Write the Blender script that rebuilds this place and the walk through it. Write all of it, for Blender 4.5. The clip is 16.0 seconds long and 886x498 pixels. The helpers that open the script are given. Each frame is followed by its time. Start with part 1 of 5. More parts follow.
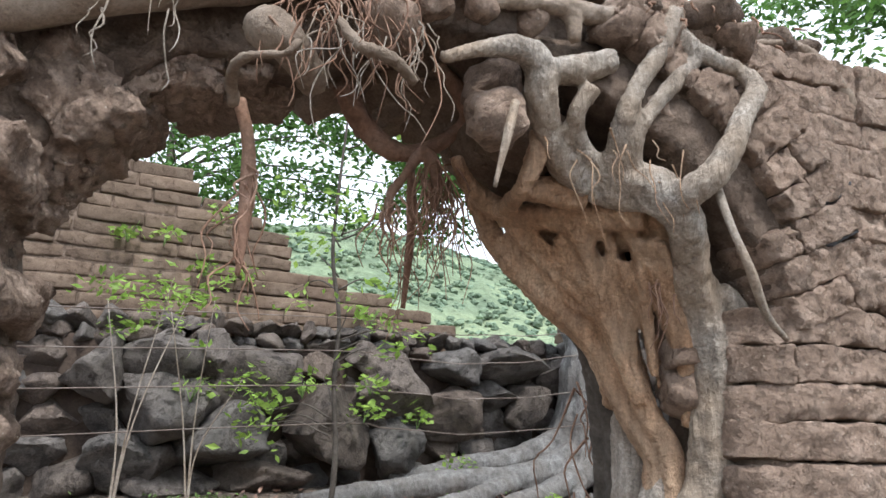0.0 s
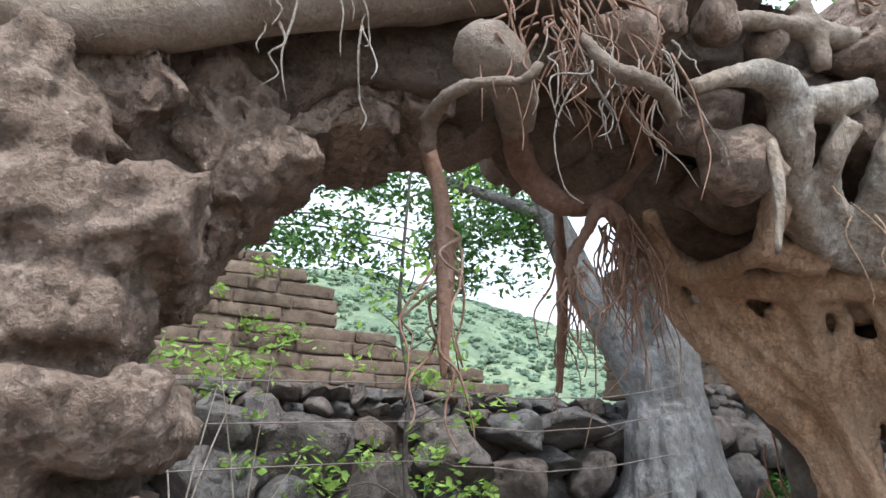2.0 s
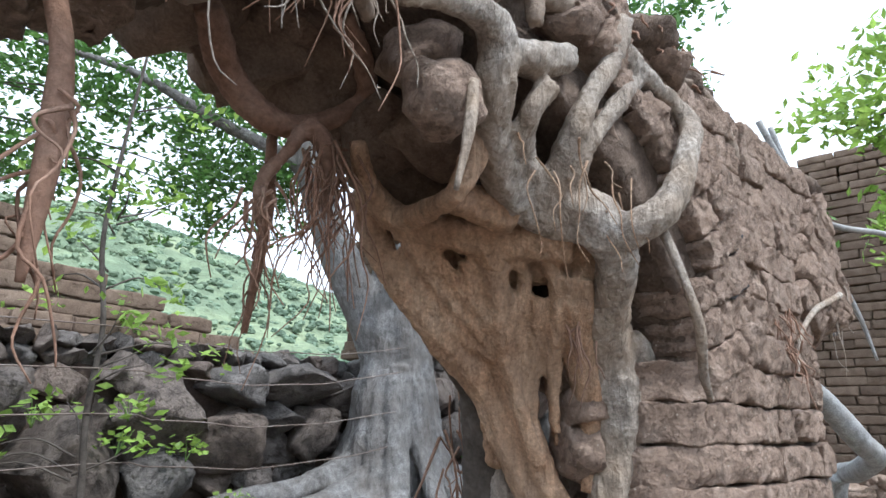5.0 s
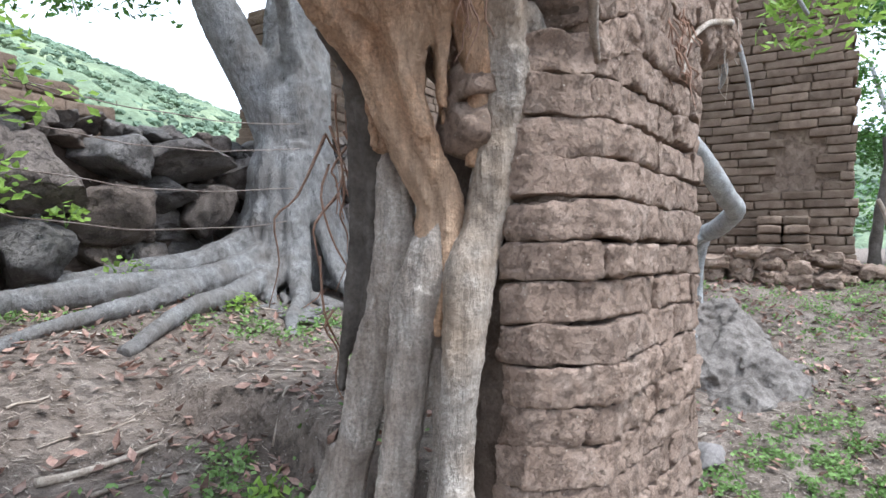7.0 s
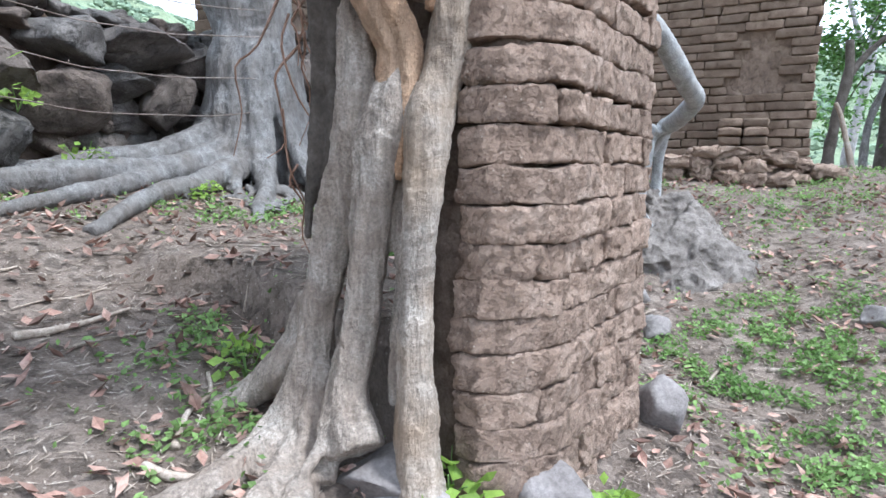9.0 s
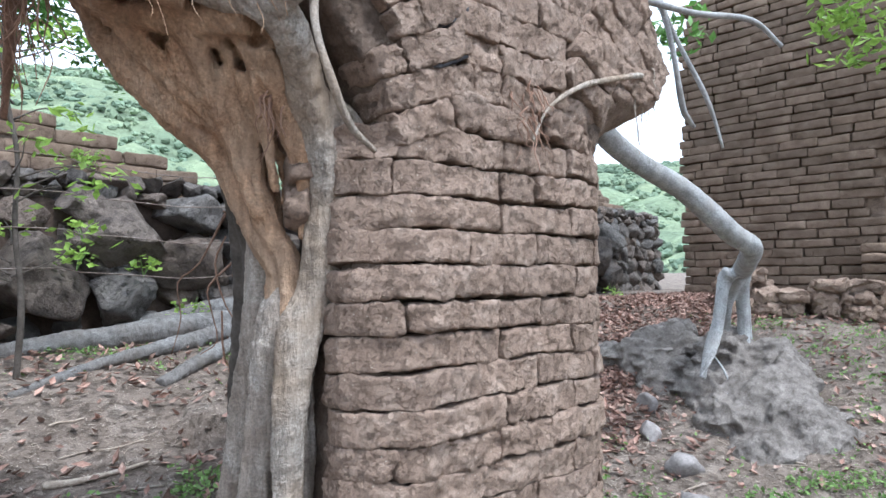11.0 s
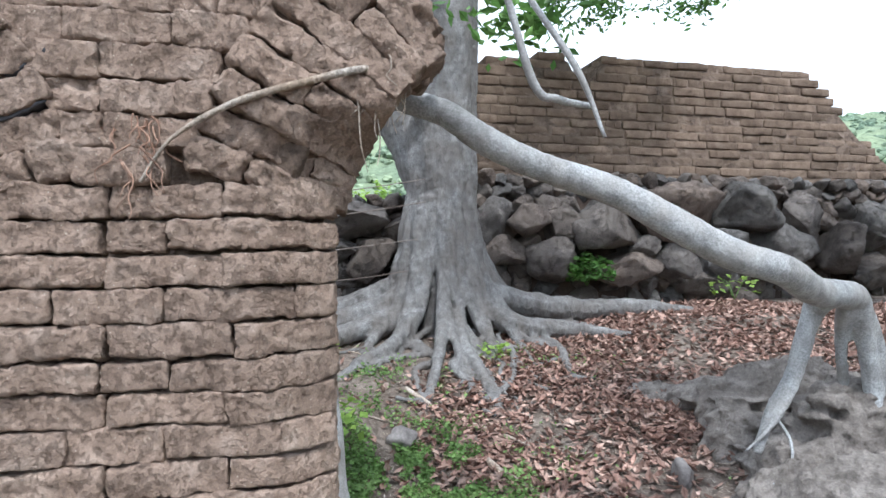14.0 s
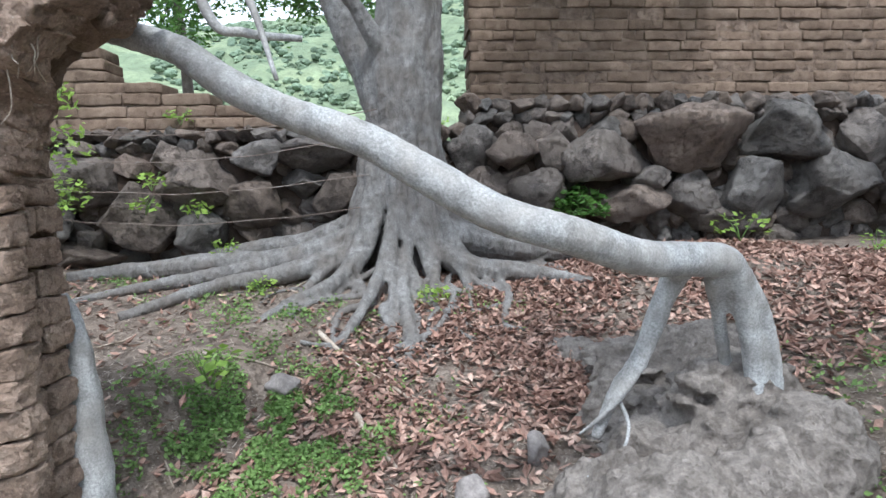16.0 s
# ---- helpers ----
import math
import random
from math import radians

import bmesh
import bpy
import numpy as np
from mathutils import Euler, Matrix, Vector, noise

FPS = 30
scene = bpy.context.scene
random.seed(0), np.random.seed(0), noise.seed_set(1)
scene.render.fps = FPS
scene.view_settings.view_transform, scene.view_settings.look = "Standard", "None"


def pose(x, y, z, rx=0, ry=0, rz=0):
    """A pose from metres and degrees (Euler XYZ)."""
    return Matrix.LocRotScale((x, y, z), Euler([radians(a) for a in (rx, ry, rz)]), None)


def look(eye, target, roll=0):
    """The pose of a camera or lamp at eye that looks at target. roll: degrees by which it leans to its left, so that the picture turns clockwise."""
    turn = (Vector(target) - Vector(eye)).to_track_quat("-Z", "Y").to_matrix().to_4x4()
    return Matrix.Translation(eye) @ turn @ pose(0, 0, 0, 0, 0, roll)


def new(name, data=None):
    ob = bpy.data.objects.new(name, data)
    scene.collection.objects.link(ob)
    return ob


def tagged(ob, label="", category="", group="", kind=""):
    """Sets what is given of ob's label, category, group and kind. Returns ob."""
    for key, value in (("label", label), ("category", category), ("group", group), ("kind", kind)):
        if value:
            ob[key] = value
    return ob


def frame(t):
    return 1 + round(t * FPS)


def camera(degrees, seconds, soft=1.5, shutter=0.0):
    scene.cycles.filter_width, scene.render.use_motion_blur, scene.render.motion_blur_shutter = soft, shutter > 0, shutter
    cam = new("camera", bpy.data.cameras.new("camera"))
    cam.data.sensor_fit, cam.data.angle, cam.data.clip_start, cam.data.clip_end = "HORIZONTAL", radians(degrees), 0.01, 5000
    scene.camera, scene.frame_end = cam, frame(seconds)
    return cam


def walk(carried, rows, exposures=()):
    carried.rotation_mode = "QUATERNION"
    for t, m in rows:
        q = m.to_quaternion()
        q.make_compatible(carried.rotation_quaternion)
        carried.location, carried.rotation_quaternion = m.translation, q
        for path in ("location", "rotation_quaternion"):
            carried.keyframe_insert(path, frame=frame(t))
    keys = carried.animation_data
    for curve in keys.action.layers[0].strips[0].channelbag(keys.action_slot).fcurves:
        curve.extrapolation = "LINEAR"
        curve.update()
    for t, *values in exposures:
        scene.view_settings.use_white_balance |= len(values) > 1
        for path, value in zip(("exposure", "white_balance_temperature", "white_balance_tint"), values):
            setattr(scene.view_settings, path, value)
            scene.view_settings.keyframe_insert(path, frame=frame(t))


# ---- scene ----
cam = camera(72.8, 16.0)
PATH = [
    (0, (0.037, 0.136, 1.567), (0.01, 2.066, 2.093), 1.2),
    (0.5, (-0.105, 0.347, 1.617), (-0.126, 2.266, 2.18), 1.2),
    (1, (-0.254, 0.413, 1.694), (-0.263, 2.327, 2.272), 0.8),
    (1.5, (-0.384, 0.405, 1.763), (-0.393, 2.272, 2.481), 0.4),
    (2, (-0.422, 0.435, 1.722), (-0.447, 2.322, 2.385), 0.8),
    (2.5, (-0.4, 0.476, 1.672), (-0.358, 2.424, 2.122), 0.3),
    (3, (-0.319, 0.526, 1.66), (-0.172, 2.476, 2.079), 0.4),
    (3.5, (-0.236, 0.582, 1.699), (0.069, 2.512, 2.123), 0.6),
    (3.7, (-0.247, 0.566, 1.723), (0.114, 2.464, 2.242), 0.3),
    (5.8, (-0.171, 0.586, 1.6), (0.713, 2.302, 2.127), 0.1),
    (6, (-0.154, 0.614, 1.553), (0.763, 2.342, 1.97), 0.1),
    (6.5, (-0.138, 0.644, 1.464), (0.832, 2.372, 1.732), 0.1),
    (7, (-0.111, 0.668, 1.349), (0.917, 2.384, 1.336), 0.2),
    (7.5, (-0.101, 0.697, 1.223), (0.975, 2.365, 0.974), 0.3),
    (7.8, (-0.099, 0.721, 1.134), (1.003, 2.354, 0.79), 0.3),
    (8, (-0.106, 0.705, 1.13), (1.004, 2.325, 0.75), 0.3),
    (8.5, (-0.115, 0.681, 1.107), (1.015, 2.284, 0.715), 0.3),
    (9, (-0.135, 0.586, 1.167), (0.969, 2.229, 0.882), 0.3),
    (9.5, (-0.133, 0.398, 1.342), (0.879, 2.123, 1.34), -0.2),
    (9.7, (-0.076, 0.348, 1.399), (0.897, 2.092, 1.506), -0.4),
    (11.8, (1.06, -0.045, 1.471), (1.35, 1.933, 1.556), -0.9),
    (12, (1.192, -0.07, 1.498), (1.408, 1.914, 1.627), -0.6),
    (12.5, (1.581, 0.01, 1.501), (1.636, 2.008, 1.572), -0.5),
    (13, (1.949, 0.128, 1.54), (1.828, 2.125, 1.556), -0.6),
    (13.5, (2.332, 0.221, 1.588), (2.055, 2.202, 1.566), -0.8),
    (14, (2.637, 0.403, 1.64), (2.181, 2.35, 1.665), -0.8),
    (14.5, (2.95, 0.574, 1.682), (2.311, 2.469, 1.701), -0.9),
    (15, (3.224, 0.715, 1.746), (2.462, 2.564, 1.728), -0.8),
    (15.5, (3.459, 0.94, 1.717), (2.634, 2.76, 1.627), -0.8),
    (16, (3.783, 1.095, 1.754), (2.97, 2.906, 1.517), -1.0),
]
# stops, kelvin and tint as the camera adapts
EXPOSURES = [(0, 1.1, 6050, 7), (1.5, 1.12, 5800, 5), (3.5, 1.08, 5700, 5), (7, 1.36, 5650, 7), (9, 1.5, 5500, 7), (12, 1.19, 5550, 6), (16, 1.14, 5750, 6)]
walk(cam, [(t, look(eye, target, roll)) for t, eye, target, roll in PATH], EXPOSURES)

# ---- light ----
world = bpy.data.worlds.new("overcast_sky")
scene.world = world
world.use_nodes = True
wn, wl = world.node_tree.nodes, world.node_tree.links
sky = wn.new("ShaderNodeTexSky")
sky.sky_type, sky.sun_disc = "NISHITA", False
sky.sun_elevation, sky.sun_rotation = radians(58), radians(150)
cloud = wn.new("ShaderNodeMix")
cloud.data_type = "RGBA"
cloud.inputs[0].default_value = 0.82
cloud.inputs[7].default_value = (7.6, 7.8, 8.2, 1)
wl.new(sky.outputs[0], cloud.inputs[6])
wl.new(cloud.outputs[2], wn["Background"].inputs[0])
wn["Background"].inputs[1].default_value = 0.13
sun = new("sun", bpy.data.lights.new("sun", "SUN"))
sun.data.energy, sun.data.angle, sun.data.color = 1.9, radians(8), (1, 0.95, 0.88)
sun.matrix_world = look((3, -5, 10), (0, 0, 0))


# ---- materials ----
def material(name, base, dark, light, rough=0.9, scale=6.0, fine=60.0, bump=0.4, distance=0.01, vary=0.12, wave=None, spec=0.25, island=False, sub=0.0, alt=None, speck=None, patch=None, pits=None):
    """A weathered surface: two scales of mottling over a base colour, with relief."""
    m = bpy.data.materials.new(name)
    m.use_nodes = True
    n, l = m.node_tree.nodes, m.node_tree.links
    p = n["Principled BSDF"]
    p.inputs["Roughness"].default_value = rough
    p.inputs["Specular IOR Level"].default_value = spec
    co = n.new("ShaderNodeNewGeometry")
    big = n.new("ShaderNodeTexNoise")
    big.inputs["Scale"].default_value, big.inputs["Detail"].default_value, big.inputs["Roughness"].default_value = scale, 6, 0.65
    l.new(co.outputs["Position"], big.inputs["Vector"])
    small = n.new("ShaderNodeTexNoise")
    small.inputs["Scale"].default_value, small.inputs["Detail"].default_value, small.inputs["Roughness"].default_value = fine, 5, 0.7
    l.new(co.outputs["Position"], small.inputs["Vector"])
    ramp = n.new("ShaderNodeValToRGB")
    e = ramp.color_ramp.elements
    e[0].position, e[0].color = 0.3, (*dark, 1)
    e[1].position, e[1].color = 0.72, (*light, 1)
    mid = e.new(0.5)
    mid.color = (*base, 1)
    l.new(big.outputs[0], ramp.inputs[0])
    fr = n.new("ShaderNodeMapRange")
    fr.inputs[1].default_value, fr.inputs[2].default_value, fr.inputs[3].default_value, fr.inputs[4].default_value = 0.25, 0.75, 0.66, 1.34
    l.new(small.outputs[0], fr.inputs[0])
    mul = n.new("ShaderNodeMix")
    mul.data_type, mul.blend_type = "RGBA", "MULTIPLY"
    mul.inputs[0].default_value = 1
    l.new(ramp.outputs[0], mul.inputs[6])
    l.new(fr.outputs[0], mul.inputs[7])
    info = n.new("ShaderNodeObjectInfo")
    rnd = n.new("ShaderNodeMapRange")
    rnd.inputs[3].default_value, rnd.inputs[4].default_value = 1 - vary, 1 + vary
    l.new(co.outputs["Random Per Island"] if island else info.outputs["Random"], rnd.inputs[0])
    mul2 = n.new("ShaderNodeMix")
    mul2.data_type, mul2.blend_type = "RGBA", "MULTIPLY"
    mul2.inputs[0].default_value = 1
    l.new(mul.outputs[2], mul2.inputs[6])
    l.new(rnd.outputs[0], mul2.inputs[7])
    tone = mul2.outputs[2]
    if patch:
        size, colour = patch
        where = n.new("ShaderNodeTexNoise")
        where.inputs["Scale"].default_value, where.inputs["Detail"].default_value = size, 4
        l.new(co.outputs["Position"], where.inputs["Vector"])
        cut = n.new("ShaderNodeMapRange")
        cut.inputs[1].default_value, cut.inputs[2].default_value = 0.38, 0.66
        l.new(where.outputs[0], cut.inputs[0])
        blend = n.new("ShaderNodeMix")
        blend.data_type = "RGBA"
        blend.inputs[7].default_value = (*colour, 1)
        l.new(cut.outputs[0], blend.inputs[0])
        l.new(tone, blend.inputs[6])
        shade = n.new("ShaderNodeMix")
        shade.data_type, shade.blend_type = "RGBA", "MULTIPLY"
        shade.inputs[0].default_value = 0.7
        l.new(blend.outputs[2], shade.inputs[6])
        l.new(fr.outputs[0], shade.inputs[7])
        tone = shade.outputs[2]
    if alt:
        swap = n.new("ShaderNodeMix")
        swap.data_type, swap.blend_type = "RGBA", "MULTIPLY"
        swap.inputs[7].default_value = (*alt, 1)
        pick = n.new("ShaderNodeMath")
        pick.operation = "PINGPONG"
        pick.inputs[1].default_value = 0.17
        l.new(co.outputs["Random Per Island"] if island else info.outputs["Random"], pick.inputs[0])
        grow = n.new("ShaderNodeMath")
        grow.operation = "MULTIPLY"
        grow.inputs[1].default_value = 5.8
        l.new(pick.outputs[0], grow.inputs[0])
        l.new(grow.outputs[0], swap.inputs[0])
        l.new(tone, swap.inputs[6])
        tone = swap.outputs[2]
    if speck:
        size, amount, colour = speck
        cell = n.new("ShaderNodeTexVoronoi")
        cell.inputs["Scale"].default_value = size
        l.new(co.outputs["Position"], cell.inputs["Vector"])
        lim = n.new("ShaderNodeMapRange")
        lim.inputs[1].default_value, lim.inputs[2].default_value, lim.inputs[3].default_value, lim.inputs[4].default_value = amount, amount * 1.4, 1, 0
        l.new(cell.outputs["Distance"], lim.inputs[0])
        dot = n.new("ShaderNodeMix")
        dot.data_type = "RGBA"
        dot.inputs[7].default_value = (*colour, 1)
        l.new(lim.outputs[0], dot.inputs[0])
        l.new(tone, dot.inputs[6])
        tone = dot.outputs[2]
    l.new(tone, p.inputs["Base Color"])
    height = n.new("ShaderNodeMath")
    height.operation = "ADD"
    l.new(small.outputs[0], height.inputs[0])
    half = n.new("ShaderNodeMath")
    half.operation = "MULTIPLY"
    half.inputs[1].default_value = 1.6
    if wave:
        tex = n.new("ShaderNodeTexNoise")
        tex.inputs["Scale"].default_value, tex.inputs["Detail"].default_value = 1.0, 4
        sc = n.new("ShaderNodeVectorMath")
        sc.operation = "MULTIPLY"
        sc.inputs[1].default_value = wave
        l.new(co.outputs["Position"], sc.inputs[0])
        l.new(sc.outputs[0], tex.inputs["Vector"])
        l.new(tex.outputs[0], half.inputs[0])
        half.inputs[1].default_value = 2.6
        lines = n.new("ShaderNodeMapRange")
        lines.inputs[1].default_value, lines.inputs[2].default_value, lines.inputs[3].default_value, lines.inputs[4].default_value = 0.32, 0.62, 0.74, 1.08
        l.new(tex.outputs[0], lines.inputs[0])
        grainy = n.new("ShaderNodeMix")
        grainy.data_type, grainy.blend_type = "RGBA", "MULTIPLY"
        grainy.inputs[0].default_value = 1
        l.new(tone, grainy.inputs[6])
        l.new(lines.outputs[0], grainy.inputs[7])
        l.new(grainy.outputs[2], p.inputs["Base Color"])
    else:
        l.new(big.outputs[0], half.inputs[0])
    l.new(half.outputs[0], height.inputs[1])
    relief = height.outputs[0]
    if pits:
        mid_noise = n.new("ShaderNodeTexNoise")
        mid_noise.inputs["Scale"].default_value, mid_noise.inputs["Detail"].default_value, mid_noise.inputs["Roughness"].default_value = pits, 8, 0.75
        l.new(co.outputs["Position"], mid_noise.inputs["Vector"])
        dent = n.new("ShaderNodeMapRange")
        dent.inputs[1].default_value, dent.inputs[2].default_value, dent.inputs[3].default_value, dent.inputs[4].default_value = 0.28, 0.48, -1.1, 0.9
        l.new(mid_noise.outputs[0], dent.inputs[0])
        total = n.new("ShaderNodeMath")
        total.operation = "ADD"
        l.new(relief, total.inputs[0])
        l.new(dent.outputs[0], total.inputs[1])
        relief = total.outputs[0]
    b = n.new("ShaderNodeBump")
    b.inputs["Strength"].default_value, b.inputs["Distance"].default_value = bump, distance
    l.new(relief, b.inputs["Height"])
    l.new(b.outputs[0], p.inputs["Normal"])
    if sub:
        tr = n.new("ShaderNodeBsdfTranslucent")
        mixs = n.new("ShaderNodeMixShader")
        mixs.inputs[0].default_value = sub
        l.new(tone, tr.inputs[0])
        l.new(p.outputs[0], mixs.inputs[1])
        l.new(tr.outputs[0], mixs.inputs[2])
        l.new(mixs.outputs[0], n["Material Output"].inputs[0])
    return m


ADOBE = material("adobe", (0.322, 0.232, 0.18), (0.23, 0.162, 0.123), (0.42, 0.32, 0.26), 0.96, 10, 120, 0.85, 0.014, 0.12, speck=(46, 0.09, (0.47, 0.39, 0.32)), pits=38)
# darker, browner copy of the adobe, with shade put into its colour
ADOBE_SHADED = material("shaded_adobe", (0.185, 0.132, 0.098), (0.125, 0.087, 0.064), (0.25, 0.187, 0.143), 0.96, 6, 120, 0.6, 0.011, 0.22, pits=24)
MORTAR = material("mud_mortar", (0.17, 0.123, 0.095), (0.1, 0.072, 0.056), (0.25, 0.19, 0.15), 0.97, 9, 120, 0.8, 0.016, 0.05, pits=24)
ROCK = material("basalt_boulder", (0.113, 0.105, 0.102), (0.05, 0.047, 0.047), (0.22, 0.205, 0.195), 0.76, 8, 80, 0.8, 0.02, 0.4, alt=(1.22, 1.0, 0.86), patch=(6, (0.155, 0.146, 0.139)), pits=20)
MOUND = material("eroded_clay", (0.225, 0.196, 0.177), (0.135, 0.116, 0.103), (0.3, 0.266, 0.243), 0.95, 9, 90, 0.7, 0.02, 0.05, pits=26)
BARK = material("grey_fig_bark", (0.225, 0.215, 0.21), (0.14, 0.13, 0.124), (0.31, 0.303, 0.297), 0.78, 9, 120, 0.9, 0.012, 0.06, (26, 26, 12), patch=(5, (0.175, 0.157, 0.145)))
ROOT = material("pale_root_bark", (0.39, 0.34, 0.295), (0.27, 0.22, 0.182), (0.52, 0.48, 0.435), 0.7, 6, 110, 0.9, 0.01, 0.08, (46, 46, 6), patch=(4.5, (0.35, 0.265, 0.195)))
LEGBARK = material("weathered_root_bark", (0.36, 0.308, 0.265), (0.22, 0.18, 0.15), (0.47, 0.425, 0.38), 0.8, 9, 110, 0.8, 0.011, 0.08, (50, 50, 9), patch=(6, (0.28, 0.225, 0.185)))
TAN = material("tan_root_bark", (0.43, 0.265, 0.162), (0.27, 0.145, 0.083), (0.53, 0.385, 0.272), 0.66, 7, 110, 0.9, 0.01, 0.08, (46, 46, 5), patch=(5, (0.43, 0.295, 0.2)))
DEADROOT = material("dry_root", (0.28, 0.165, 0.115), (0.17, 0.1, 0.07), (0.37, 0.25, 0.19), 0.85, 6, 80, 0.5, 0.01, 0.2)
SOIL = material("leafy_soil", (0.225, 0.178, 0.147), (0.13, 0.1, 0.081), (0.325, 0.268, 0.228), 0.97, 5, 100, 0.85, 0.022, 0.02, speck=(34, 0.12, (0.38, 0.325, 0.28)), pits=18)
LEAF = material("green_leaf", (0.105, 0.215, 0.05), (0.06, 0.14, 0.035), (0.17, 0.3, 0.075), 0.45, 3, 30, 0.1, 0.003, 0.5, None, 0.4, True, 0.4)
GRASS = material("grass_blade", (0.2, 0.31, 0.1), (0.12, 0.21, 0.06), (0.28, 0.39, 0.15), 0.6, 3, 30, 0.1, 0.003, 0.35, None, 0.3, True, 0.4)
DRYLEAF = material("dry_leaf", (0.285, 0.178, 0.142), (0.15, 0.085, 0.066), (0.44, 0.33, 0.275), 0.8, 8, 60, 0.2, 0.004, 0.5, None, 0.25, True)
# hill green lightened and dulled: distance haze put into the colour
HILL = material("hazy_wooded_hill", (0.2, 0.25, 0.155), (0.13, 0.175, 0.115), (0.32, 0.37, 0.22), 0.95, 0.03, 0.25, 0.9, 3.0, 0.02)
SLATE = material("dark_slate", (0.06, 0.058, 0.065), (0.03, 0.03, 0.035), (0.11, 0.105, 0.11), 0.6, 12, 60, 0.4, 0.01, 0.1)
# earth seen between wall stones, shade of the gaps put into its colour
SHADED_EARTH = material("shaded_earth", (0.07, 0.05, 0.04), (0.04, 0.03, 0.025), (0.1, 0.075, 0.06), 0.97, 6, 50, 0.6, 0.02, 0.05)
GREYROOT = material("smooth_grey_root", (0.35, 0.348, 0.35), (0.24, 0.23, 0.222), (0.44, 0.445, 0.45), 0.55, 8, 110, 0.5, 0.006, 0.06, (18, 18, 10), patch=(6, (0.3, 0.283, 0.27)))
TOPROOT = material("brown_root_bark", (0.26, 0.20, 0.155), (0.16, 0.12, 0.09), (0.35, 0.29, 0.24), 0.85, 7, 90, 0.7, 0.012, 0.1)
PALETWIG = material("dry_twig", (0.34, 0.28, 0.23), (0.22, 0.17, 0.13), (0.46, 0.41, 0.36), 0.8, 10, 80, 0.4, 0.005, 0.2)
GREYSTONE = material("grey_stone", (0.24, 0.215, 0.205), (0.16, 0.14, 0.135), (0.32, 0.29, 0.28), 0.85, 7, 60, 0.5, 0.01, 0.15)
YOUNGLEAF = material("young_leaf", (0.28, 0.42, 0.085), (0.19, 0.31, 0.06), (0.37, 0.5, 0.12), 0.5, 3, 30, 0.1, 0.003, 0.3, None, 0.4, True, 0.5)
# far foliage dulled towards blue, haze painted into its colour
WOODS = material("hazy_hill_woods", (0.155, 0.205, 0.14), (0.1, 0.145, 0.105), (0.25, 0.3, 0.19), 0.95, 0.02, 0.9, 0.5, 0.5, 0.3, None, 0.2, True)
BOUGH = material("dark_bough", (0.095, 0.08, 0.068), (0.055, 0.045, 0.038), (0.15, 0.13, 0.115), 0.85, 9, 80, 0.5, 0.006, 0.15)
WIRE = material("rusty_wire", (0.18, 0.14, 0.12), (0.1, 0.07, 0.06), (0.28, 0.25, 0.23), 0.6, 9, 80, 0.2, 0.002, 0.1)


# ---- building blocks ----
def part(name, bm, mat, parent=None, label="", smooth=True):
    me = bpy.data.meshes.new(name)
    bm.to_mesh(me)
    bm.free()
    me.materials.append(mat)
    if smooth:
        me.polygons.foreach_set("use_smooth", [True] * len(me.polygons))
    ob = new(name, me)
    if parent:
        ob.parent = parent
    if label:
        ob["label"] = label
    return ob


def thing(name, label, category, group="", kind=""):
    return tagged(new(name), label, category, group, kind)


def catmull(points, steps):
    """A smooth line through points, each a tuple of numbers."""
    p = [np.array(q, float) for q in points]
    p = [2 * p[0] - p[1], *p, 2 * p[-1] - p[-2]]
    out = []
    for i in range(1, len(p) - 2):
        a, b, c, d = p[i - 1], p[i], p[i + 1], p[i + 2]
        for k in range(steps):
            t = k / steps
            out.append(0.5 * (2 * b + (c - a) * t + (2 * a - 5 * b + 4 * c - d) * t * t + (3 * b - a - 3 * c + d) * t ** 3))
    out.append(p[-2])
    return out


def tube(bm, points, steps=6, seg=10, rough=0.08, freq=6.0, flute=0.0, lobes=5):
    """Sweep a round, slightly uneven limb through rows of (x, y, z, radius)."""
    line = catmull(points, steps)
    rings, n = [], None
    for i, q in enumerate(line):
        a, b = line[max(i - 1, 0)], line[min(i + 1, len(line) - 1)]
        t = Vector(b[:3] - a[:3]).normalized()
        if n is None:
            n = t.orthogonal().normalized()
        n = (n - t * n.dot(t)).normalized()
        w = t.cross(n)
        c, r = Vector(q[:3]), max(float(q[3]), 0.0008)
        ring = []
        for k in range(seg):
            ang = 2 * math.pi * k / seg
            d = n * math.cos(ang) + w * math.sin(ang)
            rr = r * (1 + rough * 2 * noise.noise((c + d * r) * freq) + flute * math.cos(lobes * ang + 2 * noise.noise(c * 2)))
            ring.append(bm.verts.new(c + d * rr))
        rings.append(ring)
    for r0, r1 in zip(rings, rings[1:]):
        for k in range(seg):
            bm.faces.new((r0[k], r0[(k + 1) % seg], r1[(k + 1) % seg], r1[k]))
    bm.faces.new(rings[0][::-1])
    bm.faces.new(rings[-1])
    return bm


